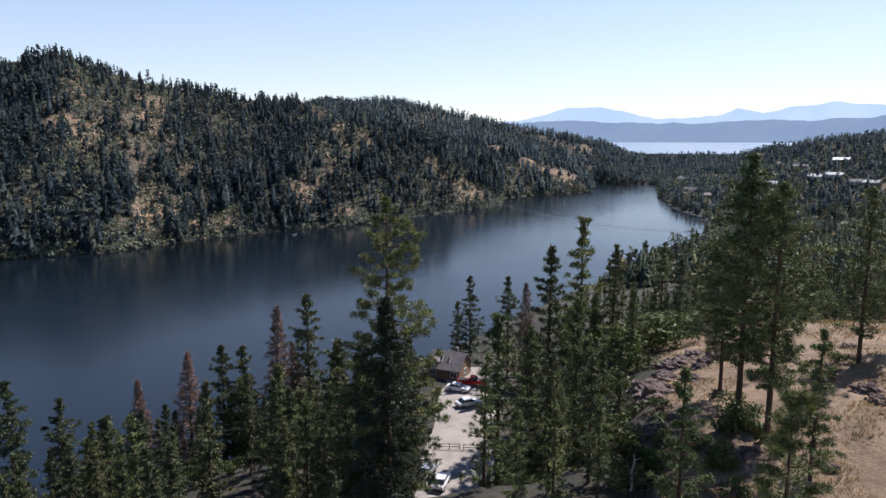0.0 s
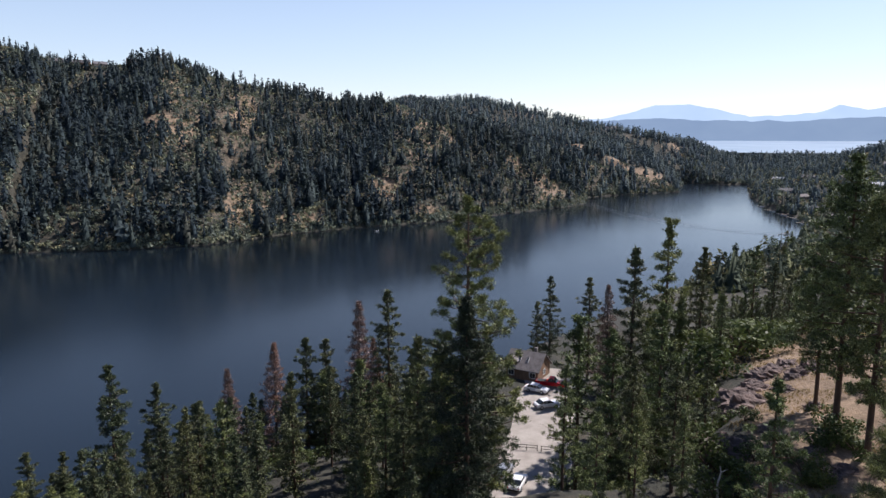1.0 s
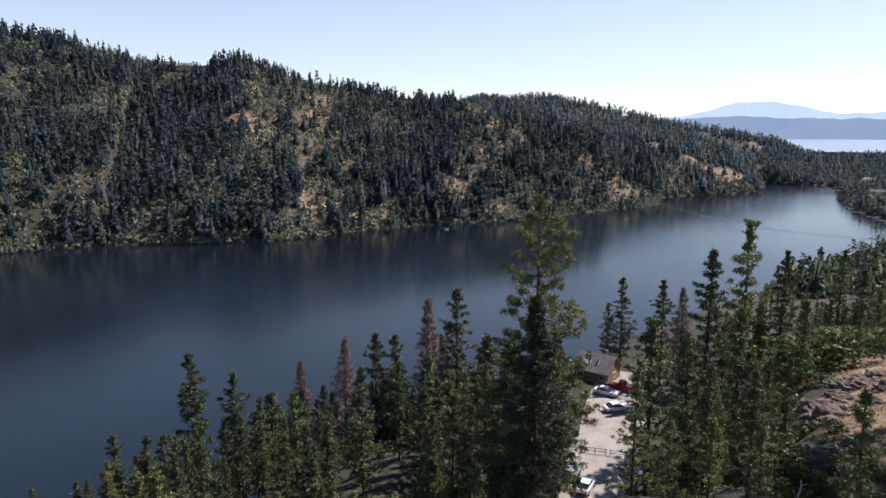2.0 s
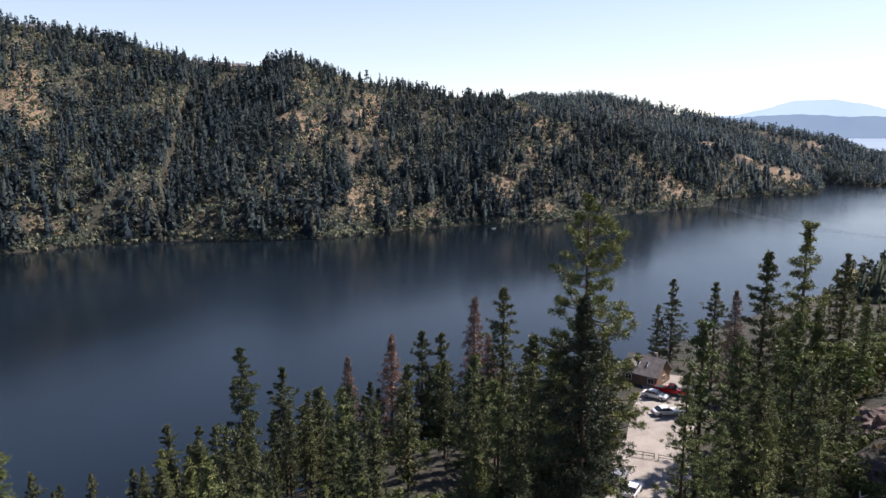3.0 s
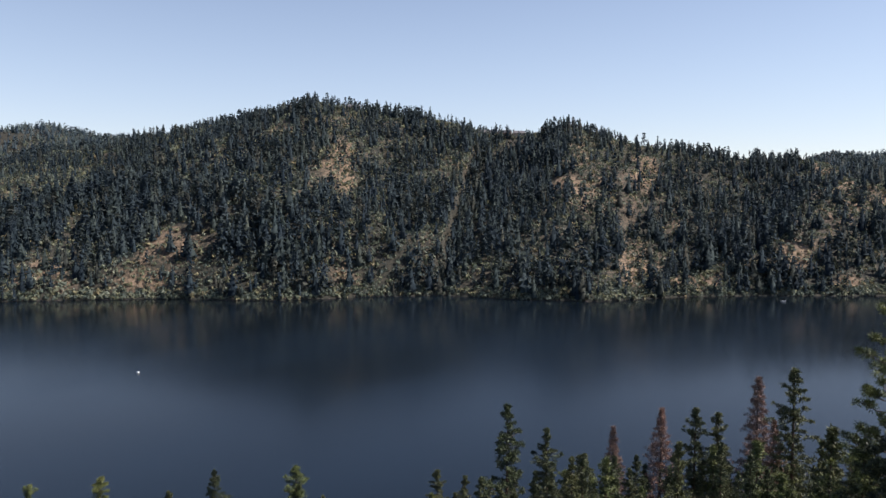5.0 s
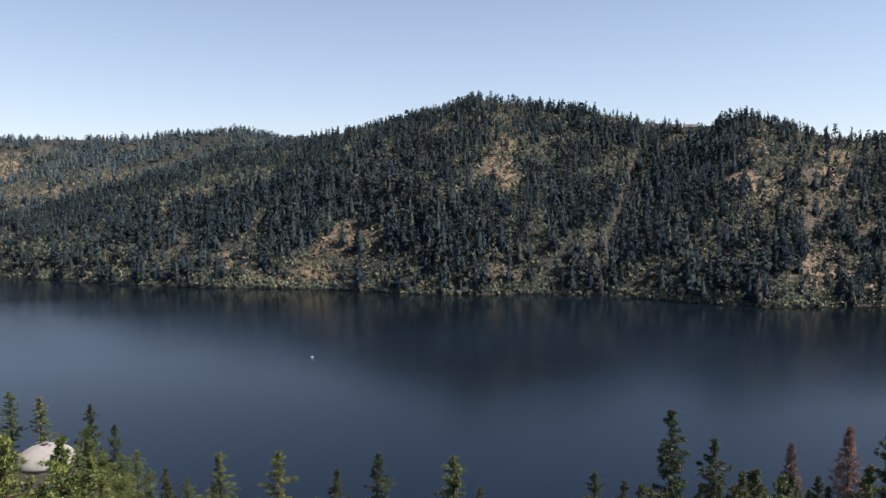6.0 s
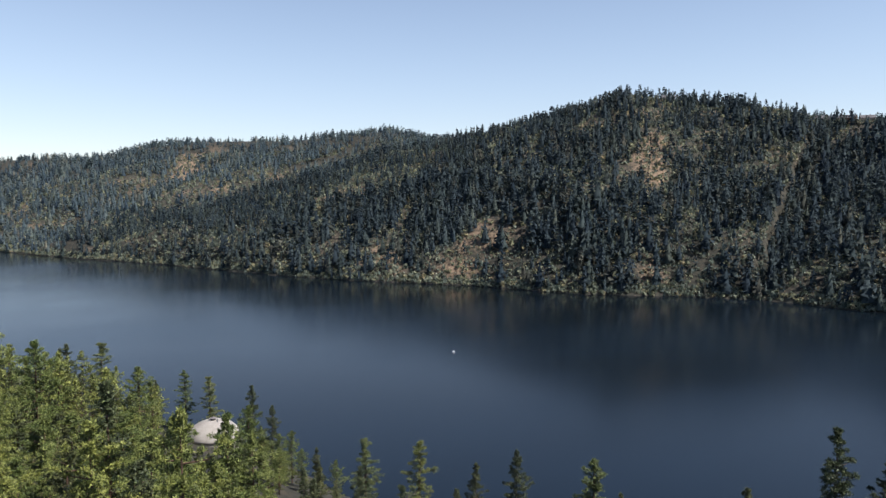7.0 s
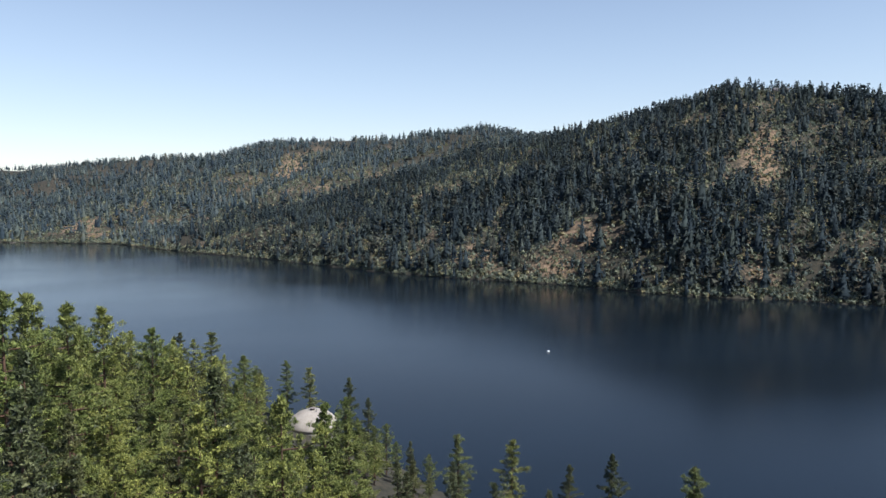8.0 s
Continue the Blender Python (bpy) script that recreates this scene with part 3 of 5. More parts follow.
def plant(key, x, y, top_z, spin=None, wide=1.0, joined=False):
    """Plant a tree whose tip is at top_z; joined ones go into the stand behind."""
    z = ground_at(x, y)
    metas, tall, label = KINDS[key]
    k = int(rng.integers(len(metas)))
    s = (top_z - z) / tall
    if joined:
        STAND.append((key, k, x, y, z, s, (0.45 * s + 0.55 * max(0.5, min(s, 1.3))) * wide, rng.uniform(0, 6.28)))
        return None
    w = (0.45 * s + 0.55 * max(0.5, min(s, 1.3))) * wide
    m = pose(x, y, z, 0, 0, rng.uniform(0, 360) if spin is None else spin)
    if (key, k) not in MODELS:
        MODELS[key, k] = make_tree("tree", metas[k], label)
        ob = MODELS[key, k]
        ob.matrix_basis = m
    else:
        ob = copy_thing(MODELS[key, k], m)
    ob.scale = (w, w, s)
    return ob


def plant_by(key, az, el, d, **kw):
    """The same by bearing, elevation of the tip from the eye, and distance."""
    x, y = at(az, d)
    return plant(key, x, y, EYE + d * math.tan(radians(el)), **kw)


HEROES = [
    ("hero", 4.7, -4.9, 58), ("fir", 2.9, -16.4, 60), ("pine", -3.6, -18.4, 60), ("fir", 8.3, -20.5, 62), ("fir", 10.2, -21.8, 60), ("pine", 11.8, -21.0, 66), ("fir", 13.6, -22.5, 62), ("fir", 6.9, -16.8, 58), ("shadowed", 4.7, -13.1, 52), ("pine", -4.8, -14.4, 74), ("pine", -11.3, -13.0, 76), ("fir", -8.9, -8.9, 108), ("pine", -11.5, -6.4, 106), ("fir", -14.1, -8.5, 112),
    ("pine", -17.8, -8.2, 128), ("fir", -5.5, -11.4, 136), ("fir", -2.3, -11.3, 150), ("fir", -1.2, -13.4, 152), ("dead", -7.0, -11.9, 128), ("fir", -19.2, -9.4, 132),
    ("dead", 13.8, -13.5, 118), ("dead", 20.9, -16.5, 112), ("dead", 24.6, -18.2, 108), ("fir", 30.0, -18.6, 104), ("fir", 33.4, -16.9, 100), ("fir", 18.3, -16.2, 110),
    ("fir", 16.6, -16.3, 112), ("fir", 11.3, -12.5, 112), ("fir", 27.4, -20.5, 108), ("fir", 22.8, -20.2, 106), ("dead", 12.6, -16.5, 114), ("fir", 9.0, -16.5, 66),
    ("column", -24.0, -1.3, 70), ("column", -26.2, -3.4, 66), ("column", -22.6, -7.0, 76), ("pine", -31.8, -3.4, 84), ("column", -33.8, -5.5, 90), ("crest", -28.0, -18.4, 36), ("sapling", -20.0, -17.9, 48),
    ("sapling", -29.4, -13.8, 60), ("pine", -7.6, -15.5, 70), ("pine", -13.4, -20.5, 56), ("pine", -9.6, -21.5, 52), ("pine", -6.4, -22.0, 50), ("fir", -9.2, -17.5, 66),
    ("fir", 39.2, -21.9, 112), ("fir", 36.9, -22.4, 110), ("pine", 51.0, -21.2, 122), ("fir", 57.5, -20.9, 122), ("fir", 60.9, -21.9, 122), ("pine", 65.7, -20.3, 134), ("pine", 70.2, -19.9, 138),
    ("bright", 79.6, -16.8, 168), ("bright", 81.3, -19.8, 165), ("bright", 84.8, -16.6, 172), ("fir", 83.5, -19.8, 160), ("bright", 78.6, -18.6, 160), ("bright", 77.2, -19.2, 150), ("bright", 76.2, -19.0, 165), ("fir", 74.2, -20.4, 150), ("bright", 80.4, -20.6, 148), ("fir", 77.7, -17.0, 180), ("fir", 79.2, -15.3, 190), ("pine", 82.4, -14.4, 216), ("pine", 84.2, -13.8, 222), ("pine", 90.0, -11.2, 238), ("fir", 92.3, -11.0, 240),
    ("bright", 97.9, -8.8, 120), ("bright", 102.6, -7.4, 96), ("bright", 87.6, -13.2, 180), ("bright", 94.5, -10.6, 140), ("bright", 75.4, -20.4, 160), ("bright", 72.6, -21.4, 148),
    ("bright", 100.5, -8.4, 84), ("bright", 104.5, -7.0, 80),
]
for key, az, el, d in HEROES:
    plant_by(key, az, el, d, wide=1.4 if az > 48 and key == "pine" else 1.0)

# The rest of the near woods: tips stay below a skyline fitted to the camera's view.
LINE_AZ = [-40, -32, -26, -20, -12, -4, 4, 10, 20, 30, 40, 66, 72, 78, 84, 90, 97, 104, 112]
LINE_EL = [-6, -7.5, -9.5, -10.3, -11.8, -15.5, -17, -16, -18.5, -20, -23.5, -23.5, -21.5, -19.5, -15.5, -12, -9.5, -7.8, -7]


def in_yard(x, y, more=0.0):
    return abs(x - 2.5 - (y - 110) * 0.1) < 9 + more and 60 < y < 143 + more


def scatter(n, az0, az1, d0, d1, kinds, tall0, tall1, seed, far_from, apart=2.6):
    r = np.random.default_rng(seed)
    done, spots = 0, []
    for _ in range(n * 8):
        if done >= n:
            break
        az, d = r.uniform(az0, az1), math.sqrt(r.uniform(d0 * d0, d1 * d1))
        x, y = at(az, d)
        if (-4.6 < az < 1.0 and 58 < d < 142) or in_yard(x, y) or (-34 < az < -16.5 and d < 118):
            continue
        if 78.6 < az < 85.8 and d > 130 or any((x - a) ** 2 + (y - b) ** 2 < apart ** 2 for a, b in spots):
            continue
        z = ground_at(x, y)
        if z < 0.8:
            continue
        h = r.uniform(tall0, tall1)
        el = math.degrees(math.atan2(z + h - EYE, d))
        lim = np.interp(az, LINE_AZ, LINE_EL) - abs(r.normal(0, 1.6))
        if el > lim:
            h = EYE + d * math.tan(radians(lim)) - z
            if h < 5:
                continue
        plant(str(r.choice(kinds)), x, y, z + h, wide=r.uniform(0.8, 1.15), joined=d > far_from)
        spots.append((x, y))
        done += 1


scatter(150, -38, -4.6, 95, 340, ["wood_fir", "wood_pine", "wood_fir"], 12, 21, 1, 140)
scatter(110, -38, -14, 118, 260, ["wood_pine", "wood_fir"], 8, 17, 9, 135)
scatter(16, 5.5, 32, 40, 62, ["wood_fir", "wood_pine"], 6, 11, 10, 999)
scatter(15, -16.5, -4.6, 50, 110, ["wood_fir", "wood_pine", "wood_fir"], 9, 16, 8, 999)
scatter(120, 1.0, 42, 56, 150, ["wood_fir", "wood_fir", "wood_fir", "wood_pine"], 8, 18, 2, 128)
scatter(30, 42, 77, 80, 150, ["wood_fir", "wood_fir"], 9, 16, 3, 125)
scatter(235, 77, 114, 50, 262, ["wood_bright", "wood_bright", "wood_bright", "wood_fir"], 13, 24, 4, 165)


def mesh_data(me):
    v = np.empty(len(me.vertices) * 3, np.float32)
    me.vertices.foreach_get("co", v)
    t = np.empty(len(me.loops), np.int32)
    me.loops.foreach_get("vertex_index", t)
    return v.reshape(-1, 3), t.reshape(-1, 3)


def join_stand():
    """The trees at the back of the near woods, as one object."""
    mats = [DARK_NEEDLES, SUNLIT_NEEDLES, BARK, NEEDLES]
    V, T, M, n = [], [], [], 0
    for key, k, x, y, z, s, w, a in STAND:
        for me, slot in zip(KINDS[key][0][k], (2, 1 if "bright" in key else 3 if "pine" in key else 0)):
            v, t = mesh_data(me)
            if slot != 2:
                t = t[::7]
                used_v = np.unique(t)
                back_to = np.zeros(len(v), np.int32)
                back_to[used_v] = np.arange(len(used_v))
                v, t = v[used_v], back_to[t]
                mid = v[t].mean(1, keepdims=True)
                v, t = (mid + (v[t] - mid) * 2.1).reshape(-1, 3), np.arange(len(t) * 3).reshape(-1, 3)
            ca, sa = math.cos(a), math.sin(a)
            V.append(np.stack([(v[:, 0] * ca - v[:, 1] * sa) * w + x, (v[:, 0] * sa + v[:, 1] * ca) * w + y, v[:, 2] * s + z], -1))
            T.append(t + n)
            M.append(np.full(len(t), slot, np.int32))
            n += len(v)
    me = mesh_arrays("conifer_stand", np.concatenate(V), np.concatenate(T), mats[0])
    for m in mats[1:]:
        me.materials.append(m)
    me.polygons.foreach_set("material_index", np.concatenate(M))
    return tagged(new("conifer_stand", me), "dense stand of green conifers down to the shore", "forest", kind="stuff")


join_stand()

# ---------------------------------------------------------------- far woods


def scales(r, c, normal, size):
    """Sprays of foliage: one triangle each, facing outwards."""
    n = len(c)
    normal = normal / (np.linalg.norm(normal, axis=1)[:, None] + 1e-9) + r.normal(size=(n, 3)) * 0.35
    a = np.cross(normal, r.normal(size=(n, 3)))
    a /= np.linalg.norm(a, axis=1)[:, None] + 1e-9
    b = np.cross(normal, a)
    b /= np.linalg.norm(b, axis=1)[:, None] + 1e-9
    k = (size * r.uniform(0.7, 1.3, n))[:, None]
    v = np.stack([c - a * k, c + b * k * 1.3, c + a * k], 1).reshape(-1, 3)
    return v, np.arange(n * 3).reshape(-1, 3)


def far_conifer(seed, leaves=42):
    """A small conifer: sprays over a ragged cone, with a core added to close and darken it."""
    r = np.random.default_rng(seed)
    u = np.sort(r.uniform(0, 1, leaves) ** 1.25)
    a = r.uniform(0, math.tau, leaves)
    rad = 0.215 * (1 - u) ** 0.62 * np.minimum(1, 0.55 + 2 * u) * r.uniform(0.55, 1.12, leaves) + 0.004
    out = np.stack([np.cos(a), np.sin(a), np.full(leaves, 0.55)], -1)
    v, t = scales(r, np.stack([rad * np.cos(a), rad * np.sin(a), 0.05 + 0.91 * u], -1), out, 0.105 - 0.070 * u)
    n = len(v)
    core = [(0.15 * math.cos(k * 1.571), 0.15 * math.sin(k * 1.571), 0.02) for k in range(4)] + [(0, 0, 0.95)]
    return np.concatenate([v, core]), np.concatenate([t, [(n + 4, n + k, n + (k + 1) % 4) for k in range(4)]])


def far_pine(seed, leaves=40):
    """A small open pine: sprays of needles about an uneven crown on a bare stem."""
    r = np.random.default_rng(seed)
    u = r.uniform(0, 1, leaves) ** 0.8
    a = r.uniform(0, math.tau, leaves)
    rad = 0.17 * (1 - u) ** 0.55 * r.uniform(0.5, 1.1, leaves) + 0.01
    out = np.stack([np.cos(a), np.sin(a), 0.35 + 0.6 * u], -1)
    c = np.stack([rad * np.cos(a), rad * np.sin(a), 0.16 + 0.80 * u], -1)
    v, t = scales(r, c, out, 0.082)
    v = np.concatenate([v, [[-0.014, 0, 0], [0.014, 0, 0], [0, 0, 0.9]]])
    return v, np.concatenate([t, [[len(v) - 3, len(v) - 2, len(v) - 1]]])


def leaf_clump(seed, leaves=15):
    """A shrub: leaf sprays over an uneven mound."""
    r = np.random.default_rng(seed)
    c = r.normal(size=(leaves, 3))
    c /= np.linalg.norm(c, axis=1)[:, None]
    c[:, 2] = np.abs(c[:, 2])
    out = c + np.array([0, 0, 0.25])
    return scales(r, c * (0.5 * r.uniform(0.6, 1.0, leaves))[:, None], out, 0.22)


def spread(name, models, xyz, tall, wide, mat, label, category, seed):
    """One object of many small plants."""
    r = np.random.default_rng(seed)
    V, T, tint, n = [], [], [], 0
    pick = r.integers(len(models), size=len(xyz))
    for m, (mv, mt) in enumerate(models):
        sel = np.where(pick == m)[0]
        if not len(sel):
            continue
        a = r.uniform(0, math.tau, len(sel))
        ca, sa = np.cos(a)[:, None], np.sin(a)[:, None]
        w, h = wide[sel][:, None], tall[sel][:, None]
        X = (mv[None, :, 0] * ca - mv[None, :, 1] * sa) * w + xyz[sel, 0][:, None]
        Y = (mv[None, :, 0] * sa + mv[None, :, 1] * ca) * w + xyz[sel, 1][:, None]
        Z = mv[None, :, 2] * h + xyz[sel, 2][:, None]
        V.append(np.stack([X, Y, Z], -1).reshape(-1, 3))
        T.append((mt[None] + (np.arange(len(sel)) * len(mv))[:, None, None] + n).reshape(-1, 3))
        tint.append(np.repeat(r.uniform(0, 1, len(sel)), len(mv)))
        n += len(sel) * len(mv)
    me = mesh_arrays(name, np.concatenate(V), np.concatenate(T), mat)
    me.attributes.new("tint", "FLOAT", "POINT").data.foreach_set("value", np.concatenate(tint).astype(np.float32))
    return tagged(new(name, me), label, category, kind="stuff")


def jittered(step, az0, az1, d0, d1, seed):
    """Plan points on a loose grid within a sector."""
    r = np.random.default_rng(seed)
    g = np.arange(-d1, d1, step)
    x, y = [a.ravel() for a in np.meshgrid(g, g)]
    x = x + r.uniform(-0.48, 0.48, len(x)) * step
    y = y + r.uniform(-0.48, 0.48, len(y)) * step
    az, d = np.degrees(np.arctan2(-x, y)), np.hypot(x, y)
    k = (az > az0) & (az < az1) & (d > d0) & (d < d1)
    x, y, d, az = x[k], y[k], d[k], az[k]
    z = height(x, y)
    facing = z - height(x * (1 - 8 / d), y * (1 - 8 / d))      # rises away from this shore
    return x, y, z, d, az, facing, r


def wood(name, step, sector, seed, models, dense, tall0, tall1, label, mat=FAR_FIR):
    x, y, z, d, az, facing, r = jittered(step, *sector, seed)
    open_ = openness(x, y)
    chance = dense + 0.25 * fbm(x, y, 34, 4, 41) - 0.45 * glades(x, y) - 0.55 * open_ - 0.6 * np.clip(open_ - 0.9, 0, 1) - 0.28 * np.clip(sunny(x, y), -0.25, 0.45)
    keep = (z > 0.25) & (r.uniform(0, 1, len(x)) < np.maximum(chance, 0.12 * (open_ < 1.0)))
    keep &= (facing > -1.2) | (r.uniform(0, 1, len(x)) < 0.3) | ((d < 800) & (d > 480))
    keep &= ~((az < -12.6) & (d > 1462))
    x, y, z = x[keep], y[keep], z[keep]
    tall = (tall0 + (tall1 - tall0) * r.uniform(0, 1, len(x)) ** 1.3) * (0.9 + 0.25 * fbm(x, y, 160, 3, 44))
    return spread(name, models, np.stack([x, y, z - 0.5], -1), tall, tall * r.uniform(0.85, 1.4, len(x)) * np.interp(np.hypot(x, y), [900, 1500], [1.0, 1.3]), mat, label, "forest", seed)


FULL = [far_conifer(k) for k in range(7)] + [far_pine(k, 34) for k in range(4)]
SMALL = [far_conifer(20 + k, 22) for k in range(6)] + [far_pine(20 + k, 20) for k in range(3)]
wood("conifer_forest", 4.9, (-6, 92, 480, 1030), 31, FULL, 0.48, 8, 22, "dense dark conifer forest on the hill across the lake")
wood("conifer_forest", 6.6, (-16, 11, 830, 1480), 32, SMALL, 0.80, 11, 21, "dark conifer forest on the farther ridge", HAZED_FIR)
wood("conifer_forest", 8.4, (61, 113, 1020, 2420), 33, SMALL, 0.54, 11, 22, "conifer forest with clearings on the long far shore", HAZED_FIR)
wood("conifer_forest", 8.0, (92, 113, 560, 1020), 38, SMALL, 0.66, 11, 20, "conifers scattered over the low point on the far shore", HAZED_FIR)
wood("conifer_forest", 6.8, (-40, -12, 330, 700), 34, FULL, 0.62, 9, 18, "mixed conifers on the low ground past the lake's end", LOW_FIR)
wood("conifer_forest", 6.4, (-40, -12, 700, 1462), 39, SMALL, 0.80, 9, 17, "mixed conifers on the low ground past the lake's end", HAZED_FIR)


def shrubs(name, step, sector, seed, low, high, label):
    x, y, z, d, az, facing, r = jittered(step, *sector, seed)
    keep = (z > 0.35) & ((facing > -1) | ((d < 800) & (d > 480))) & (r.uniform(0, 1, len(x)) < 0.84 + 0.35 * fbm(x, y, 50, 4, 51) + 0.1 * openness(x, y) - 0.35 * np.clip(openness(x, y) - 1.0, 0, 1) + 0.5 * np.clip(sunny(x, y), -0.3, 0.4) + 0.3 * np.exp(-z / 10))
    x, y, z = x[keep], y[keep], z[keep]
    size = r.uniform(low, high, len(x)) ** 1.0
    return spread(name, [leaf_clump(k) for k in range(8)], np.stack([x, y, z - 0.3], -1), size * 1.5, size * r.uniform(0.9, 1.4, len(x)), SHRUB, label, "shrubs", seed)


shrubs("hillside_shrubs", 3.6, (-14, 90, 480, 1000), 35, 1.5, 5.0, "grey-green deciduous shrubs between the conifers")
shrubs("hillside_shrubs", 7.5, (66, 110, 980, 1500), 36, 2.5, 6.5, "grey-green shrubs on the long far shore")
shrubs("hillside_shrubs", 6.5, (-38, -12, 330, 1300), 37, 3.0, 8.0, "round leafy trees and shrubs on the low ground")



def along_shore(n, seed, wander, low, high):
    """Plan points beside the far shore, on ground between two heights."""
    r = np.random.default_rng(seed)
    line = np.array([at(*p) for p in FAR_SHORE[:-2]])
    steps = np.hypot(*np.diff(line, axis=0).T)
    run = np.concatenate([[0], np.cumsum(steps)])
    u = r.uniform(0, run[-1], n)
    x = np.interp(u, run, line[:, 0]) + r.normal(0, wander, n)
    y = np.interp(u, run, line[:, 1]) + r.normal(0, wander, n)
    z = height(x, y)
    k = (z > low) & (z < high)
    return np.stack([x[k], y[k], z[k]], -1), r


def boulder(seed):
    """A small angular shore boulder."""
    r = np.random.default_rng(seed)
    bm = bmesh.new()
    bmesh.ops.create_icosphere(bm, subdivisions=1, radius=0.5)
    v = np.array([p.co for p in bm.verts]) * r.uniform(0.75, 1.25, (len(bm.verts), 1)) * np.array([1, 1, 0.6])
    t = np.array([[p.index for p in f.verts] for f in bm.faces])
    bm.free()
    return v, t


bank, rb = along_shore(15000, 71, 8.0, 0.1, 7.0)
size = rb.uniform(1.4, 4.2, len(bank))
spread("shore_shrubs", [leaf_clump(k) for k in range(8)], bank - np.array([0, 0, 0.4]), size * 1.3, size * rb.uniform(0.9, 1.4, len(bank)), SHRUB, "dense grey-green brush overhanging the far waterline", "shrubs", 72)
bank, rb = along_shore(5000, 73, 6.0, -0.35, 1.2)
size = rb.uniform(0.5, 1.9, len(bank))
spread("shore_rocks", [boulder(k) for k in range(6)], bank, size, size * rb.uniform(0.8, 1.6, len(bank)), ROCK, "dark broken rocks along the far waterline", "rocks", 74)

# ---------------------------------------------------------------- built things
CONCRETE = surface("pale_gravel", [(0.3, (0.25, 0.22, 0.19)), (0.6, (0.35, 0.315, 0.275)), (0.8, (0.43, 0.39, 0.345))], 0.35, 0.9, fine=6.0)
SHINGLE = surface("grey_shingles", [(0.3, (0.13, 0.115, 0.11)), (0.7, (0.24, 0.215, 0.205))], 1.2, 0.9, fine=9.0)
CEDAR = surface("brown_timber", [(0.3, (0.13, 0.075, 0.045)), (0.7, (0.27, 0.165, 0.10))], 1.5, 0.8, stretch=(1, 1, 0.15))
WEATHERED = surface("weathered_boards", [(0.3, (0.20, 0.175, 0.15)), (0.7, (0.38, 0.34, 0.30))], 1.5, 0.85, stretch=(0.3, 1, 1))
STUCCO = surface("dome_stucco", [(0.3, (0.30, 0.275, 0.24)), (0.5, (0.38, 0.35, 0.31)), (0.75, (0.44, 0.41, 0.365))], 0.5, 0.9, fine=4.0)
PALE_WALL = surface("pale_siding", [(0.3, (0.55, 0.53, 0.50)), (0.7, (0.74, 0.72, 0.69))], 0.8, 0.8)
TAN_WALL = surface("tan_siding", [(0.3, (0.30, 0.25, 0.19)), (0.7, (0.44, 0.37, 0.29))], 0.8, 0.8)
DARK_ROOF = surface("dark_roofing", [(0.3, (0.09, 0.085, 0.09)), (0.7, (0.17, 0.16, 0.165))], 0.8, 0.85)
PALE_ROOF = surface("pale_metal_roof", [(0.3, (0.40, 0.41, 0.42)), (0.7, (0.55, 0.56, 0.57))], 0.8, 0.5)
STEEL = surface("galvanised_steel", [(0.3, (0.35, 0.36, 0.37)), (0.7, (0.5, 0.51, 0.52))], 2.0, 0.45, metal=0.8)
RED_PAINT = paint("red_car_paint", (0.55, 0.012, 0.018), 0.25)
WHITE_PAINT = paint("white_car_paint", (0.80, 0.80, 0.80), 0.25)
SILVER_PAINT = paint("silver_car_paint", (0.45, 0.46, 0.48), 0.3, 0.6)
TYRE = paint("tyre_rubber", (0.02, 0.02, 0.02), 0.8)
RIM = paint("wheel_alloy", (0.5, 0.5, 0.52), 0.3, 0.9)
FRAME_PAINT = paint("white_frame_paint", (0.75, 0.75, 0.73), 0.5)
LAMP = paint("lamp_lens", (0.75, 0.73, 0.70), 0.15)
BUOY_PAINT = paint("white_buoy_plastic", (0.82, 0.82, 0.80), 0.4)
glass, gnt, gb = material("dark_window_glass", 0.05)
gb.inputs["Base Color"].default_value = (0.02, 0.025, 0.03, 1)
GLASS = glass


def part(name, bm, mat, parent, label="", m=None, smooth=False):
    me = bpy.data.meshes.new(name)
    bm.to_mesh(me)
    bm.free()
    me.materials.append(mat)
    if smooth:
        me.polygons.foreach_set("use_smooth", [True] * len(me.polygons))
    ob = new(name, me)
    ob.parent = parent
    if m:
        ob.matrix_basis = m
    if label:
        ob["label"] = label
    return ob


def box(x0, y0, z0, x1, y1, z1, bevel=0.0, bm=None):
    bm = bm or bmesh.new()
    got = bmesh.ops.create_cube(bm, size=1.0, matrix=Matrix.Translation(((x0 + x1) / 2, (y0 + y1) / 2, (z0 + z1) / 2)) @ Matrix.Diagonal((x1 - x0, y1 - y0, z1 - z0, 1)))
    if bevel:
        edges = list({e for v in got["verts"] for e in v.link_edges})
        bmesh.ops.bevel(bm, geom=edges, offset=bevel, segments=2, affect="EDGES")
    return bm


def cyl(r0, r1, z0, z1, n=12, m=None, bm=None):
    bm = bm or bmesh.new()
    base = Matrix.Translation((0, 0, (z0 + z1) / 2))
    bmesh.ops.create_cone(bm, cap_ends=True, segments=n, radius1=r0, radius2=r1, depth=z1 - z0, matrix=(m or Matrix()) @ base)
    return bm


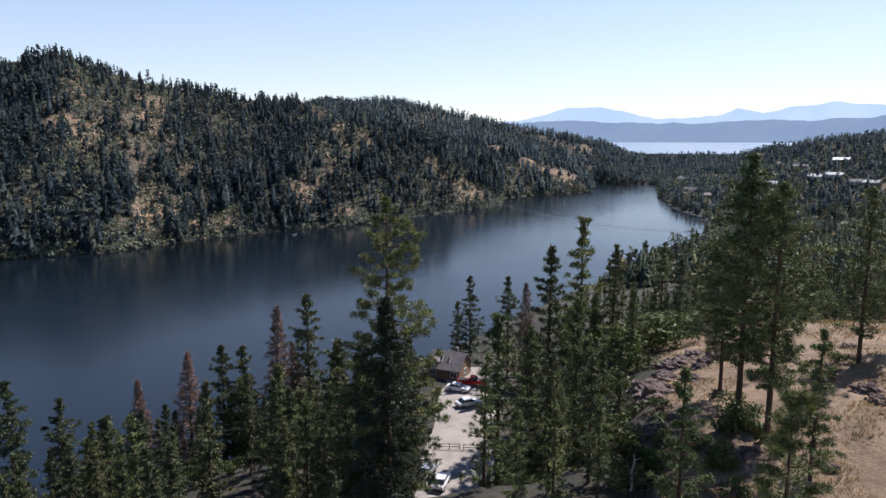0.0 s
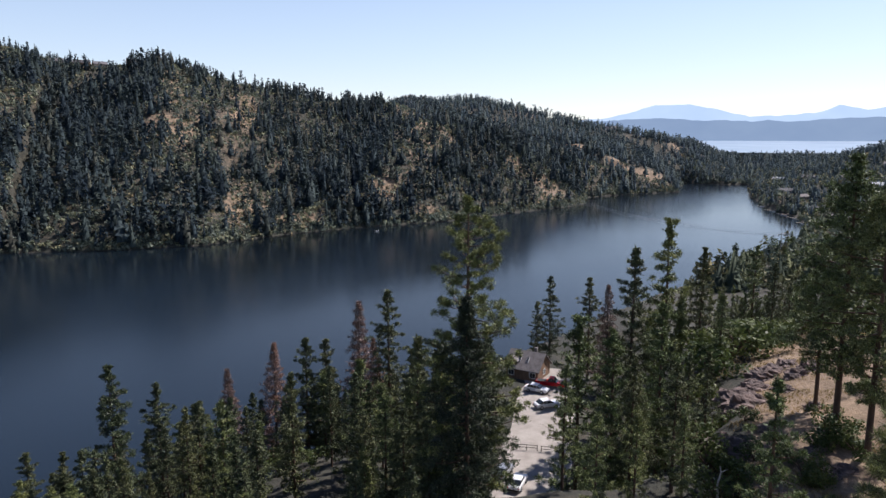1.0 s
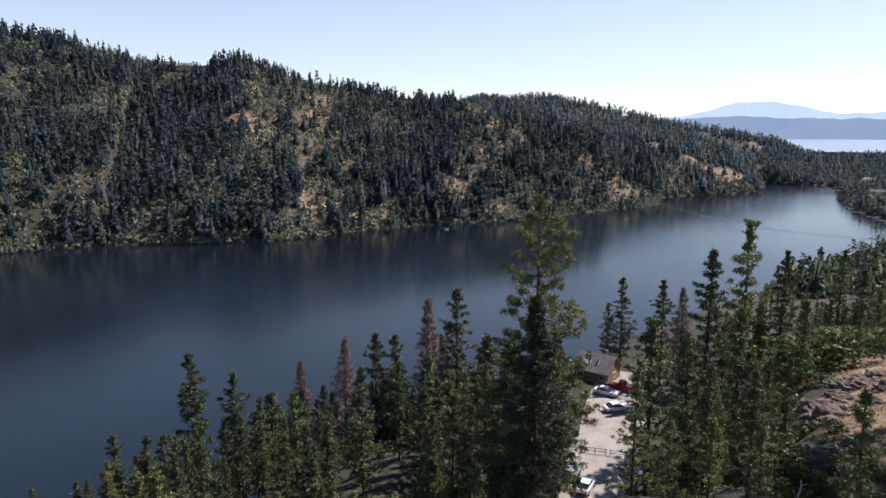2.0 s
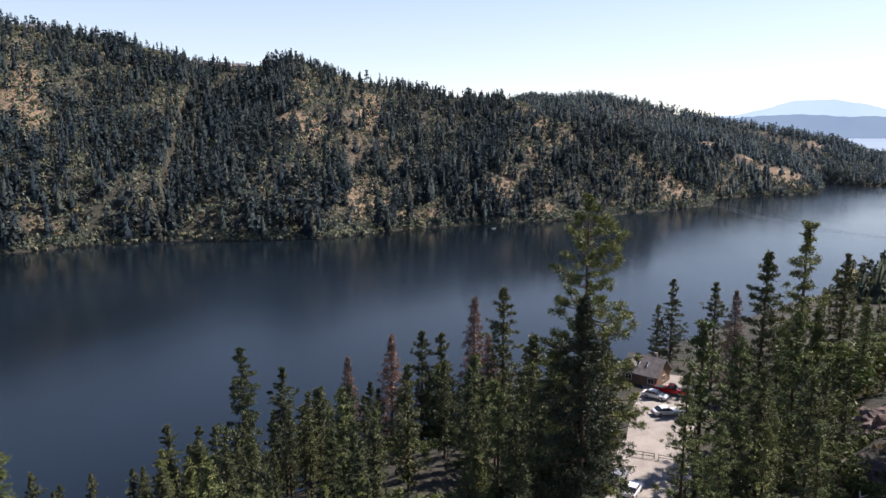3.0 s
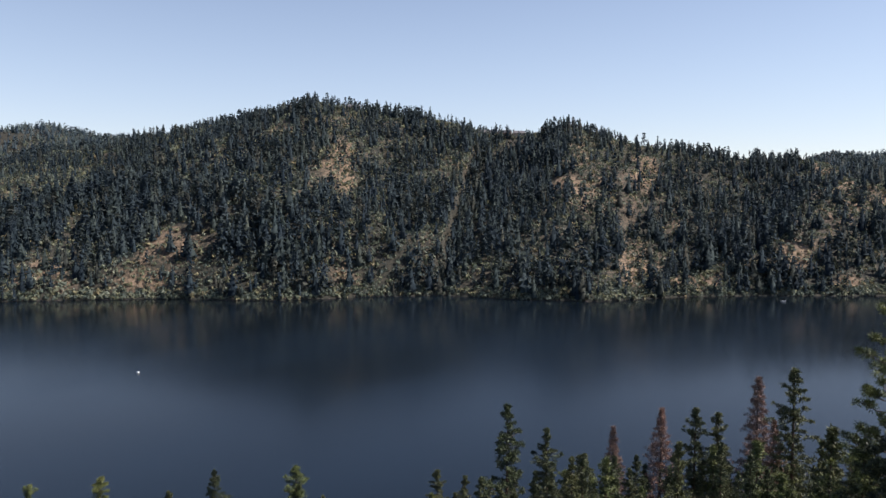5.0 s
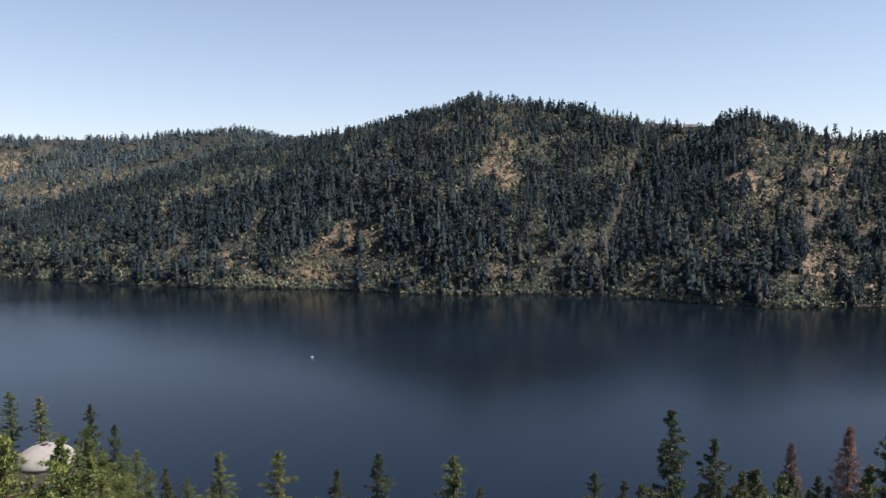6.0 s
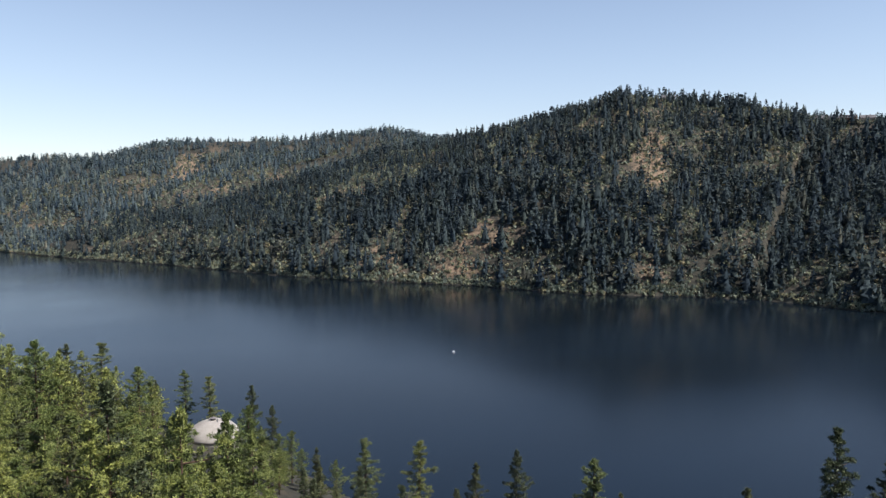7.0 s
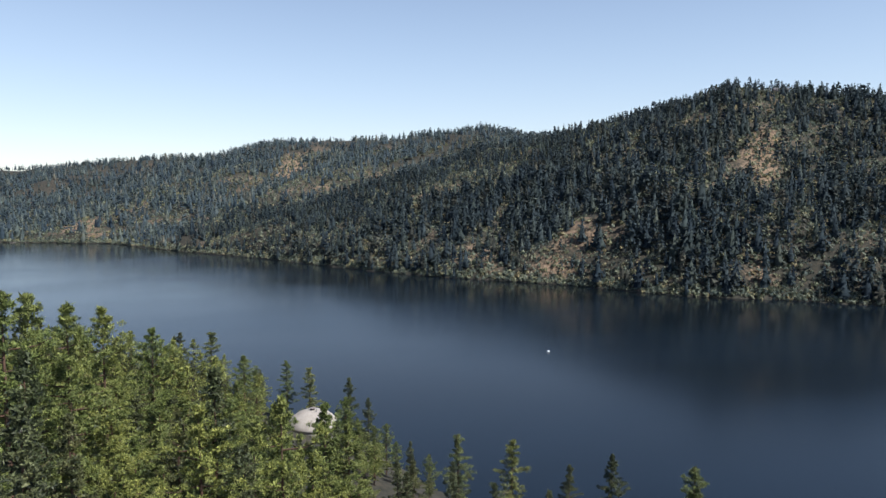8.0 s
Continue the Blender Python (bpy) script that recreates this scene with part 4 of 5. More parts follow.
def extrude_outline(pts, y0, y1, bevel=0.0):
    """A solid from an outline in x and z, extruded across y."""
    bm = bmesh.new()
    a = [bm.verts.new((x, y0, z)) for x, z in pts]
    b = [bm.verts.new((x, y1, z)) for x, z in pts]
    n = len(pts)
    bm.faces.new(a[::-1])
    bm.faces.new(b)
    for i in range(n):
        bm.faces.new((a[i], a[(i + 1) % n], b[(i + 1) % n], b[i]))
    bmesh.ops.recalc_face_normals(bm, faces=bm.faces)
    if bevel:
        bmesh.ops.bevel(bm, geom=list(bm.edges), offset=bevel, segments=2, affect="EDGES")
    return bm


def window(parent, x, y, z, w, h, face, depth=0.08):
    """A framed window on a wall; face is the turn about z of its outward side from -y."""
    m = pose(x, y, z, 0, 0, face)
    fr = bmesh.new()
    t = 0.1
    box(-w / 2 - t, -depth, -t, w / 2 + t, 0.02, 0, bm=fr)
    box(-w / 2 - t, -depth, h, w / 2 + t, 0.02, h + t, bm=fr)
    box(-w / 2 - t, -depth, 0, -w / 2, 0.02, h, bm=fr)
    box(w / 2, -depth, 0, w / 2 + t, 0.02, h, bm=fr)
    box(-0.03, -depth * 0.7, 0, 0.03, 0.02, h, bm=fr)
    f = part("window", fr, FRAME_PAINT, parent, m=m)
    part("pane", box(-w / 2, -0.03, 0, w / 2, 0.0, h), GLASS, f)
    return f


def gable_house(name, w, d, wall_h, ridge_h, wall_mat, roof_mat, label, windows=3, chimney=True, category="house"):
    """A house with gable walls, two roof slopes, windows, a door and a chimney; its front looks to -y."""
    top = tagged(new(name), label, category)
    o = 0.5
    part("wall", extrude_outline([(-d / 2, 0), (d / 2, 0), (d / 2, wall_h), (0, ridge_h - 0.15), (-d / 2, wall_h)], -w / 2, w / 2), wall_mat, top, m=pose(0, 0, 0, 0, 0, 90))
    slope = (ridge_h - wall_h) / (d / 2)
    for s in (-1, 1):
        pts = [(0, ridge_h + 0.12), (0, ridge_h - 0.1), (s * (d / 2 + o), wall_h - slope * o - 0.1), (s * (d / 2 + o), wall_h - slope * o + 0.12)]
        part("roof", extrude_outline(pts, -w / 2 - o, w / 2 + o), roof_mat, top, m=pose(0, 0, 0, 0, 0, 90))
    for k in range(windows):
        x = (k + 0.5) / windows * w - w / 2
        if k == windows // 2:
            dr = part("door", box(x - 0.5, -d / 2 - 0.06, 0.02, x + 0.5, -d / 2 + 0.02, 2.05, 0.02), CEDAR, top)
            part("handle", cyl(0.03, 0.03, 0, 0.12, 8, pose(x + 0.38, -d / 2 - 0.06, 1.0, 90)), STEEL, dr)
        else:
            window(top, x, -d / 2, 0.9, min(1.6, w / windows * 0.5), 1.2, 0)
    window(top, w / 2, 0, wall_h * 0.35, 1.3, 1.2, 90)
    window(top, -w / 2, 0, wall_h * 0.35, 1.3, 1.2, -90)
    if chimney:
        part("chimney", box(w * 0.2 - 0.35, d * 0.12 - 0.35, wall_h, w * 0.2 + 0.35, d * 0.12 + 0.35, ridge_h + 0.9, 0.03), SHINGLE, top)
    return top


def put(ob, x, y, turn=0.0, z=None, sink=0.0):
    ob.matrix_basis = pose(x, y, (ground_at(x, y) if z is None else z) - sink, 0, 0, turn)
    return ob


# The yard between the pines
yard = bmesh.new()
edge = []
for i in range(40):
    a = i / 40 * math.tau
    c, s = math.cos(a), math.sin(a)
    y = 110 + 31 * math.copysign(abs(s) ** 0.5, s)
    edge.append(yard.verts.new((3.2 + (y - 110) * 0.1 + 5.2 * math.copysign(abs(c) ** 0.5, c) + 0.5 * math.sin(i * 2.3), y, LOT + 0.06)))
face = yard.faces.new(edge)
low = bmesh.ops.extrude_face_region(yard, geom=[face])
for v in low["geom"]:
    if isinstance(v, bmesh.types.BMVert):
        v.co.z -= 0.5
bmesh.ops.recalc_face_normals(yard, faces=yard.faces)
lot_me = bpy.data.meshes.new("pavement")
yard.to_mesh(lot_me)
yard.free()
lot_me.materials.append(CONCRETE)
tagged(new("pavement", lot_me), "pale gravel yard with parked cars among the pines", "yard", kind="structure")

lodge = gable_house("house", 8.2, 7.4, 2.9, 6.0, CEDAR, SHINGLE, "brown timber lodge with a grey shingle roof and skylights", 3)
for x in (-1.2, 0.8):
    s = part("skylight", box(x - 0.28, -0.75, -0.06, x + 0.28, 0.75, 0.10, 0.02), FRAME_PAINT, lodge, m=Matrix.Translation((0, -1.9, 4.55)) @ pose(0, 0, 0, math.degrees(math.atan2(3.1, 3.7))))
    part("pane", box(x - 0.22, -0.69, 0.10, x + 0.22, 0.69, 0.13), GLASS, s)
dormer = part("dormer", extrude_outline([(-1.0, 3.0), (1.0, 3.0), (1.0, 4.3), (0, 5.1), (-1.0, 4.3)], -3.4, -0.8), CEDAR, lodge, "brown gabled dormer", m=pose(-2.6, 0, 0))
for s in (-1, 1):
    part("dormer_roof", extrude_outline([(0, 5.3), (0, 5.12), (s * 1.35, 4.05), (s * 1.35, 4.23)], -3.7, -0.7), SHINGLE, dormer)
put(lodge, 1.3, 136.5, -24, LOT - 0.05)
lodge.scale = (0.84, 0.84, 0.84)


def vehicle(label, paint_mat, length, kind_, category="car"):
    """A car or pickup: body, cabin with glass, four wheels, lamps, bumpers."""
    top = tagged(new("pickup" if kind_ == "pickup" else "car"), label, category)
    l, w = length / 2, 0.92
    if kind_ == "pickup":
        low = [(-l, 0.45), (l - 0.1, 0.42), (l, 0.62), (l - 0.05, 1.02), (l - 1.5, 1.16), (-l, 1.12)]
        cab = [(-0.55, 1.12), (l - 1.45, 1.14), (l - 2.15, 1.78), (-0.25, 1.82)]
    else:
        low = [(-l, 0.38), (l - 0.1, 0.36), (l, 0.55), (l - 0.08, 0.82), (l - 1.2, 0.98), (-l + 0.2, 1.02), (-l, 0.85)]
        cab = [(-l + 0.45, 1.0), (l - 1.25, 0.97), (l - 2.0, 1.45), (-l + 1.2, 1.48)]
    part("body", extrude_outline(low, -w, w, 0.07), paint_mat, top)
    cabin = part("cabin", extrude_outline(cab, -w + 0.1, w - 0.1, 0.05), GLASS, top, "dark glass cabin")
    (bx, bz), (fx, fz) = cab[3], cab[2]
    part("roof_panel", box(bx - 0.02, -w + 0.14, bz - 0.03, fx + 0.05, w - 0.14, bz + 0.05, 0.03), paint_mat, cabin)
    for x in (bx + 0.05, (bx + fx) / 2, fx):
        for s in (-1, 1):
            part("pillar", box(x - 0.06, s * (w - 0.13) - 0.03, cab[0][1] - 0.02, x + 0.06, s * (w - 0.13) + 0.05, bz, 0.01), paint_mat, cabin)
    if kind_ == "pickup":
        part("bed", box(-l + 0.12, -w + 0.14, 1.0, -0.75, w - 0.14, 1.14), TYRE, top, "black open load bed")
    for x in (-l + 0.95, l - 1.0):
        for s in (-1, 1):
            m = pose(x, s * (w - 0.08), 0.36, 90)
            wh = part("wheel", cyl(0.36, 0.36, -0.12, 0.12, 20), TYRE, top, m=m)
            part("rim", cyl(0.22, 0.20, -0.135, 0.135, 16), RIM, wh)
    for s in (-1, 1):
        part("headlight", box(l - 0.12, s * 0.62 - 0.16, 0.66, l + 0.005, s * 0.62 + 0.16, 0.82, 0.02), LAMP, top)
        part("tail_light", box(-l - 0.01, s * 0.72 - 0.1, 0.7, -l + 0.06, s * 0.72 + 0.1, 0.92, 0.02), RED_PAINT, top)
    part("bumper", box(l - 0.08, -w + 0.05, 0.38, l + 0.07, w - 0.05, 0.56, 0.04), TYRE, top)
    part("bumper", box(-l - 0.07, -w + 0.05, 0.40, -l + 0.06, w - 0.05, 0.58, 0.04), TYRE, top)
    return top


put(vehicle("bright red pickup truck parked by the lodge", RED_PAINT, 5.7, "pickup", "pickup"), 5.6, 130.2, -12, LOT + 0.07)
put(vehicle("white sedan parked beside the red pickup", WHITE_PAINT, 4.6, "car"), 2.9, 127.0, -20, LOT + 0.07)
put(vehicle("white sedan parked on the gravel", WHITE_PAINT, 4.7, "car"), 4.6, 119.6, 24, LOT + 0.07)
put(vehicle("silver car parked at the yard's edge", SILVER_PAINT, 4.4, "car"), 8.2, 119.0, 62, LOT + 0.07)
put(vehicle("white car parked under the big pine", WHITE_PAINT, 4.6, "car"), -0.3, 90.5, 75, LOT + 0.07)
put(vehicle("grey car parked under the big pine", SILVER_PAINT, 4.5, "car"), -2.4, 93.6, 70, LOT + 0.07)


def rail_fence(length, label):
    top = tagged(new("rail_fence"), label, "fence")
    n = int(length / 1.6) + 1
    for k in range(n):
        x = k * length / (n - 1)
        part("post", box(x - 0.06, -0.06, -0.2, x + 0.06, 0.06, 1.0, 0.01), WEATHERED, top)
    for z in (0.5, 0.9):
        part("rail", box(0, -0.08, z - 0.05, length, -0.02, z + 0.05, 0.01), WEATHERED, top)
    return top


put(rail_fence(3.2, "short weathered rail fence across the gravel yard"), -0.6, 102.0, -4, LOT + 0.06)
put(rail_fence(3.0, "short weathered rail fence across the gravel yard"), 3.2, 101.6, -6, LOT + 0.06)

# The dome by the shore
dome = tagged(new("dome_house"), "pale beige dome house with a flat-topped cap among conifers", "dome house")
part("base_wall", cyl(7.0, 7.0, -1.5, 4.2, 48), STUCCO, dome, smooth=False)
cap = bmesh.new()
rows = []
for i in range(11):
    a = i / 10 * math.pi / 2
    rows.append([cap.verts.new((7.2 * math.cos(a) * math.cos(k / 48 * math.tau), 7.2 * math.cos(a) * math.sin(k / 48 * math.tau), 4.1 + 5.2 * math.sin(a))) for k in range(48)] if i < 10 else [cap.verts.new((0, 0, 9.3))])
for i in range(9):
    for k in range(48):
        cap.faces.new((rows[i][k], rows[i][(k + 1) % 48], rows[i + 1][(k + 1) % 48], rows[i + 1][k]))
for k in range(48):
    cap.faces.new((rows[9][k], rows[9][(k + 1) % 48], rows[10][0]))
cap.faces.new(rows[0][::-1])
part("dome_cap", cap, STUCCO, dome, smooth=True)
vent = part("vent", cyl(0.75, 0.65, 9.1, 9.9, 16), SHINGLE, dome, "dark round roof vent")
part("vent_cap", cyl(1.0, 0.2, 9.9, 10.2, 16), SHINGLE, vent)
part("pipe", cyl(0.12, 0.12, 8.5, 10.0, 8, pose(1.9, -0.6, 0)), STEEL, dome)
for k in range(6):
    a = k * 60 + 15
    window(dome, 7.0 * math.sin(radians(a)), -7.0 * math.cos(radians(a)), 1.3, 1.4, 1.5, a, 0.2)
put(dome, *at(82.2, 203), 40, 2.0)
dome.scale = (1.0, 1.0, 0.9)

# Houses along the far crest
far_houses = [(45.6, 866, 15, 9, 10, TAN_WALL, "tan house with a dark roof on the hilltop"), (34.8, 884, 20, 10, 8, TAN_WALL, "long dark-roofed house on the ridge"),
              (33.4, 880, 17, 9, -12, CEDAR, "brown dark-roofed house on the ridge"), (32.2, 872, 14, 9, 14, TAN_WALL, "small dark-roofed house on the ridge"),
              (29.9, 858, 16, 10, -8, CEDAR, "brown house beside tall conifers on the crest"), (-6.6, 1290, 22, 11, 10, PALE_WALL, "pale house high on the farther ridge")]
for az, d, w, dp, turn, wm, lab in far_houses:
    h = gable_house("house", w, dp, 4.6, 7.6, wm, DARK_ROOF, lab, 5)
    put(h, *at(az, d), az + turn, sink=1.6)

# The settlement at the lake's end
rt = np.random.default_rng(77)
town = [(-29.6, 845, PALE_ROOF, 18, 10), (-28.0, 810, PALE_ROOF, 14, 9), (-29.2, 806, PALE_ROOF, 17, 9), (-31.6, 760, PALE_ROOF, 15, 9), (-30.6, 775, DARK_ROOF, 14, 9), (-27.0, 850, DARK_ROOF, 14, 9),
        (-19.6, 830, DARK_ROOF, 13, 9), (-20.6, 790, SHINGLE, 12, 8), (-21.4, 740, DARK_ROOF, 13, 9), (-22.3, 700, SHINGLE, 12, 8), (-19.0, 960, PALE_ROOF, 12, 8), (-21.0, 900, DARK_ROOF, 14, 9),
        (-23.4, 860, SHINGLE, 13, 9), (-25.2, 800, PALE_ROOF, 12, 8), (-26.0, 900, DARK_ROOF, 15, 9), (-24.0, 680, DARK_ROOF, 13, 9)]
for az, d, rm, w, dp in town:
    h = gable_house("house", w, dp, 3.4, 5.6, PALE_WALL if rt.uniform() < 0.5 else TAN_WALL, rm,
                    "low house with a pale metal roof by the lake" if rm == PALE_ROOF else "low house with a dark roof by the lake", 4)
    h["group"] = "houses at the lake's end"
    put(h, *at(az, d), az + rt.uniform(-40, 40), sink=0.3)


def dock(length, label):
    top = tagged(new("dock"), label, "dock")
    for k in range(int(length / 0.5)):
        part("plank", box(-1.0, k * 0.5, 0.52, 1.0, k * 0.5 + 0.46, 0.60), WEATHERED, top)
    part("beam", box(-0.8, 0, 0.34, -0.65, length, 0.515), WEATHERED, top)
    part("beam", box(0.65, 0, 0.34, 0.8, length, 0.515), WEATHERED, top)
    for k in range(4):
        for s in (-1, 1):
            part("pile", cyl(0.12, 0.12, -3, 1.0, 8, pose(s * 1.1, k * length / 3.3 + 0.3, 0)), WEATHERED, top)
    return top


def boat(length, label, mat=WHITE_PAINT):
    top = tagged(new("boat"), label, "boat")
    bm = bmesh.new()
    rings = []
    for i in range(9):
        u = i / 8
        wd = 0.42 * length * 0.42 * (1 - max(0, u - 0.4) ** 2 / 0.36)
        x = (u - 0.5) * length
        rings.append([bm.verts.new(p) for p in ((x, -wd, 0.75 + 0.2 * u), (x, -wd * 0.75, 0.1), (x, 0, -0.2 + 0.3 * u * u), (x, wd * 0.75, 0.1), (x, wd, 0.75 + 0.2 * u))])
    for a, b in zip(rings, rings[1:]):
        for k in range(4):
            bm.faces.new((a[k], b[k], b[k + 1], a[k + 1]))
    bm.faces.new(rings[0])
    bmesh.ops.recalc_face_normals(bm, faces=bm.faces)
    hull = part("hull", bm, mat, top, smooth=True)
    part("deck", box(-length * 0.48, -length * 0.13, 0.55, length * 0.1, length * 0.13, 0.62), WEATHERED, hull)
    part("windscreen", box(length * 0.08, -length * 0.12, 0.7, length * 0.12, length * 0.12, 1.25, 0.02), GLASS, top)
    part("outboard_motor", box(-length * 0.5 - 0.35, -0.2, 0.2, -length * 0.5, 0.2, 1.15, 0.06), TYRE, top)
    return top


for k, (az, d, ln, turn) in enumerate([(-18.4, 812, 16, 60), (-19.1, 768, 18, 52), (-19.9, 735, 16, 58), (-20.7, 705, 18, 50), (-21.3, 668, 15, 60)]):
    dk = put(dock(ln, "weathered plank dock reaching into the lake"), *at(az - 0.35, d), turn, 0.0)
    dk["group"] = "docks"
    bt = put(boat(6, "white motor boat moored at a dock"), *at(az + 0.35, d - 8), turn + 80, 0.05)
    bt["group"] = "moored boats"
for az, ln in ((101.8, 14), (100.4, 12), (102.6, 16)):
    put(dock(ln, "pale plank dock on the long far shore"), *at(az, 1128), az + 150, 0.0)["group"] = "docks"
put(boat(5, "small white boat near the far shore"), *at(12.1, 545), 70, 0.05)

buoy = tagged(new("buoy"), "white mooring buoy floating on the lake", "buoy")
bb = bmesh.new()
bmesh.ops.create_uvsphere(bb, u_segments=20, v_segments=12, radius=0.62, matrix=Matrix.Translation((0, 0, 0.25)) @ Matrix.Diagonal((1, 1, 0.85, 1)))
part("float", bb, BUOY_PAINT, buoy, smooth=True)
part("collar", cyl(0.66, 0.66, 0.16, 0.30, 20), TYRE, buoy, "dark rubber collar")
part("post", cyl(0.05, 0.05, 0.7, 1.2, 8), STEEL, buoy)
put(buoy, *at(62.5, 318), 0, 0.0)


# The power line that comes down the clearing and crosses the water
def pylon(tall):
    top = tagged(new("power_pole"), "weathered timber H-frame power pole", "power pole")
    for s in (-1, 1):
        part("pole", cyl(0.22, 0.14, -1.0, tall, 10, pose(s * 2.2, 0, 0)), WEATHERED, top)
    part("crossarm", box(-5.0, -0.15, tall - 1.6, 5.0, 0.15, tall - 1.2, 0.02), WEATHERED, top)
    for s in (-1, 1):
        b = box(-2.5, -0.08, -0.1, 2.5, 0.08, 0.1)
        part("brace", b, WEATHERED, top, m=pose(0, 0, tall * 0.6, 0, s * 40))
    for x in (-4.6, 0, 4.6):
        part("insulator", cyl(0.12, 0.12, tall - 2.4, tall - 1.6, 8, pose(x, 0, 0)), GLASS, top)
    return top


pa, pb = at(9.6, 884), (150.0, 420.0)
za, zb = ground_at(*pa), ground_at(*pb)
heading = math.degrees(math.atan2(pb[1] - pa[1], pb[0] - pa[0]))
put(pylon(16), *pa, heading + 90, za)
put(pylon(18), *pb, heading + 90, zb)
nx, ny = -math.sin(radians(heading)), math.cos(radians(heading))
for k, off in enumerate((-4.6, 0, 4.6)):
    sh = Shape()
    pts = []
    for i in range(49):
        u = i / 48
        drop = 4 * u * (1 - u) * 36
        pts.append((pa[0] + (pb[0] - pa[0]) * u + nx * off, pa[1] + (pb[1] - pa[1]) * u + ny * off, (za + 13.6) * (1 - u) + (zb + 15.6) * u - drop))
    tube(sh, pts, [0.055] * 49, 5)
    tagged(new("power_cable", sh.mesh("power_cable", STEEL)), "grey power cable sagging across the lake", "cable", group="power cables")


# ---------------------------------------------------------------- rocks, bushes, grass, fallen wood
def rock_mesh(seed):
    bm = bmesh.new()
    bmesh.ops.create_icosphere(bm, subdivisions=4, radius=1.0)
    off = Vector((seed * 7.3, seed * 3.1, seed * 1.7))
    for v in bm.verts:
        n = v.co.normalized()
        cell = noise.voronoi(n * 1.7 + off)[0]
        r = 0.72 + 0.5 * (cell[1] - cell[0]) + 0.16 * noise.fractal(n * 3 + off, 1.0, 2.0, 4) + 0.06 * noise.noise(n * 11 + off)
        v.co = n * r
        v.co.z *= 0.62
    me = bpy.data.meshes.new("rock")
    bm.to_mesh(me)
    bm.free()
    me.materials.append(ROCK)
    return me


ROCKS = [rock_mesh(k) for k in range(4)]
rr = np.random.default_rng(9)
ROCK_SPOTS = [(-17.6, 78, 3.4), (-18.3, 79, 2.9), (-17.0, 76, 2.2), (-16.7, 66, 3.0), (-17.4, 66.5, 2.4), (-16.2, 65, 1.8), (-18.9, 89, 2.6), (-19.6, 91, 3.0), (-20.6, 94, 2.6), (-21.4, 88, 2.2), (-22.2, 90, 2.6),
              (-18.4, 84, 2.4), (-20.4, 83, 1.8), (-32.6, 76, 2.0), (-33.2, 74, 1.6), (-24.2, 62, 1.3), (-25.0, 63, 1.6), (-23.0, 66, 1.2), (-31.0, 92, 1.4), (-22.6, 76, 1.5), (-19.2, 70, 1.4), (-21.2, 58, 1.0),
              (-29.5, 70, 1.2), (-30.8, 62, 1.0)]
for az, d, s in ROCK_SPOTS:
    x, y = at(az, d)
    ob = tagged(new("rock", ROCKS[int(rr.integers(4))]), "dark weathered basalt outcrop in dry grass", "rock", group="rocks on the knoll")
    ob.matrix_basis = pose(x, y, ground_at(x, y) - 0.12 * s, rr.uniform(-12, 12), rr.uniform(-12, 12), rr.uniform(0, 360))
    ob.scale = (s * rr.uniform(0.7, 1.15), s * rr.uniform(0.6, 0.95), s * rr.uniform(0.65, 0.95))


def bush_mesh(seed, leaves):
    r = np.random.default_rng(seed)
    sh = Shape()
    lobes = r.normal(size=(7, 3)) * np.array([0.42, 0.42, 0.2]) + np.array([0, 0, 0.45])
    c = lobes[r.integers(7, size=leaves)]
    dirs = r.normal(size=(leaves, 3))
    dirs /= np.linalg.norm(dirs, axis=1)[:, None]
    c = c + dirs * (0.36 * r.uniform(0.5, 1.0, leaves) ** 0.5)[:, None]
    c[:, 2] = np.abs(c[:, 2])
    a = r.normal(size=(leaves, 3))
    a /= np.linalg.norm(a, axis=1)[:, None]
    b = np.cross(a, dirs)
    l = 0.075
    v = np.stack([c - a * l, c + b * l * 0.6, c + a * l, c - b * l * 0.6], 1).reshape(-1, 3)
    k = np.arange(leaves) * 4
    sh.add(v, np.concatenate([np.stack([k, k + 1, k + 2], 1), np.stack([k, k + 2, k + 3], 1)]))
    return sh.mesh("leaves", BUSH)


def stems_mesh(seed):
    r = np.random.default_rng(seed)
    sh = Shape()
    for k in range(6):
        a = r.uniform(0, 6.28)
        tube(sh, [(0, 0, -0.1), (0.15 * math.cos(a), 0.15 * math.sin(a), 0.3), (0.45 * math.cos(a), 0.45 * math.sin(a), 0.7)], [0.04, 0.03, 0.012], 5)
    return sh.mesh("stems", BARK)


BUSHES = []
for k in range(4):
    b = tagged(new("bush"), "rounded green leafy bush on the slope", "bush", group="bushes")
    for nm, me in (("leaves", bush_mesh(60 + k, 900)), ("stems", stems_mesh(70 + k))):
        p = new(nm, me)
        p.parent = b
    BUSHES.append(b)
used = set()


def plant_bush(x, y, s):
    k = int(rr.integers(4))
    m = pose(x, y, ground_at(x, y) - 0.05, 0, 0, rr.uniform(0, 360))
    if k in used:
        ob = copy_thing(BUSHES[k], m)
    else:
        ob = BUSHES[k]
        ob.matrix_basis = m
        used.add(k)
    ob.scale = (s * 1.15, s * 1.15, s)


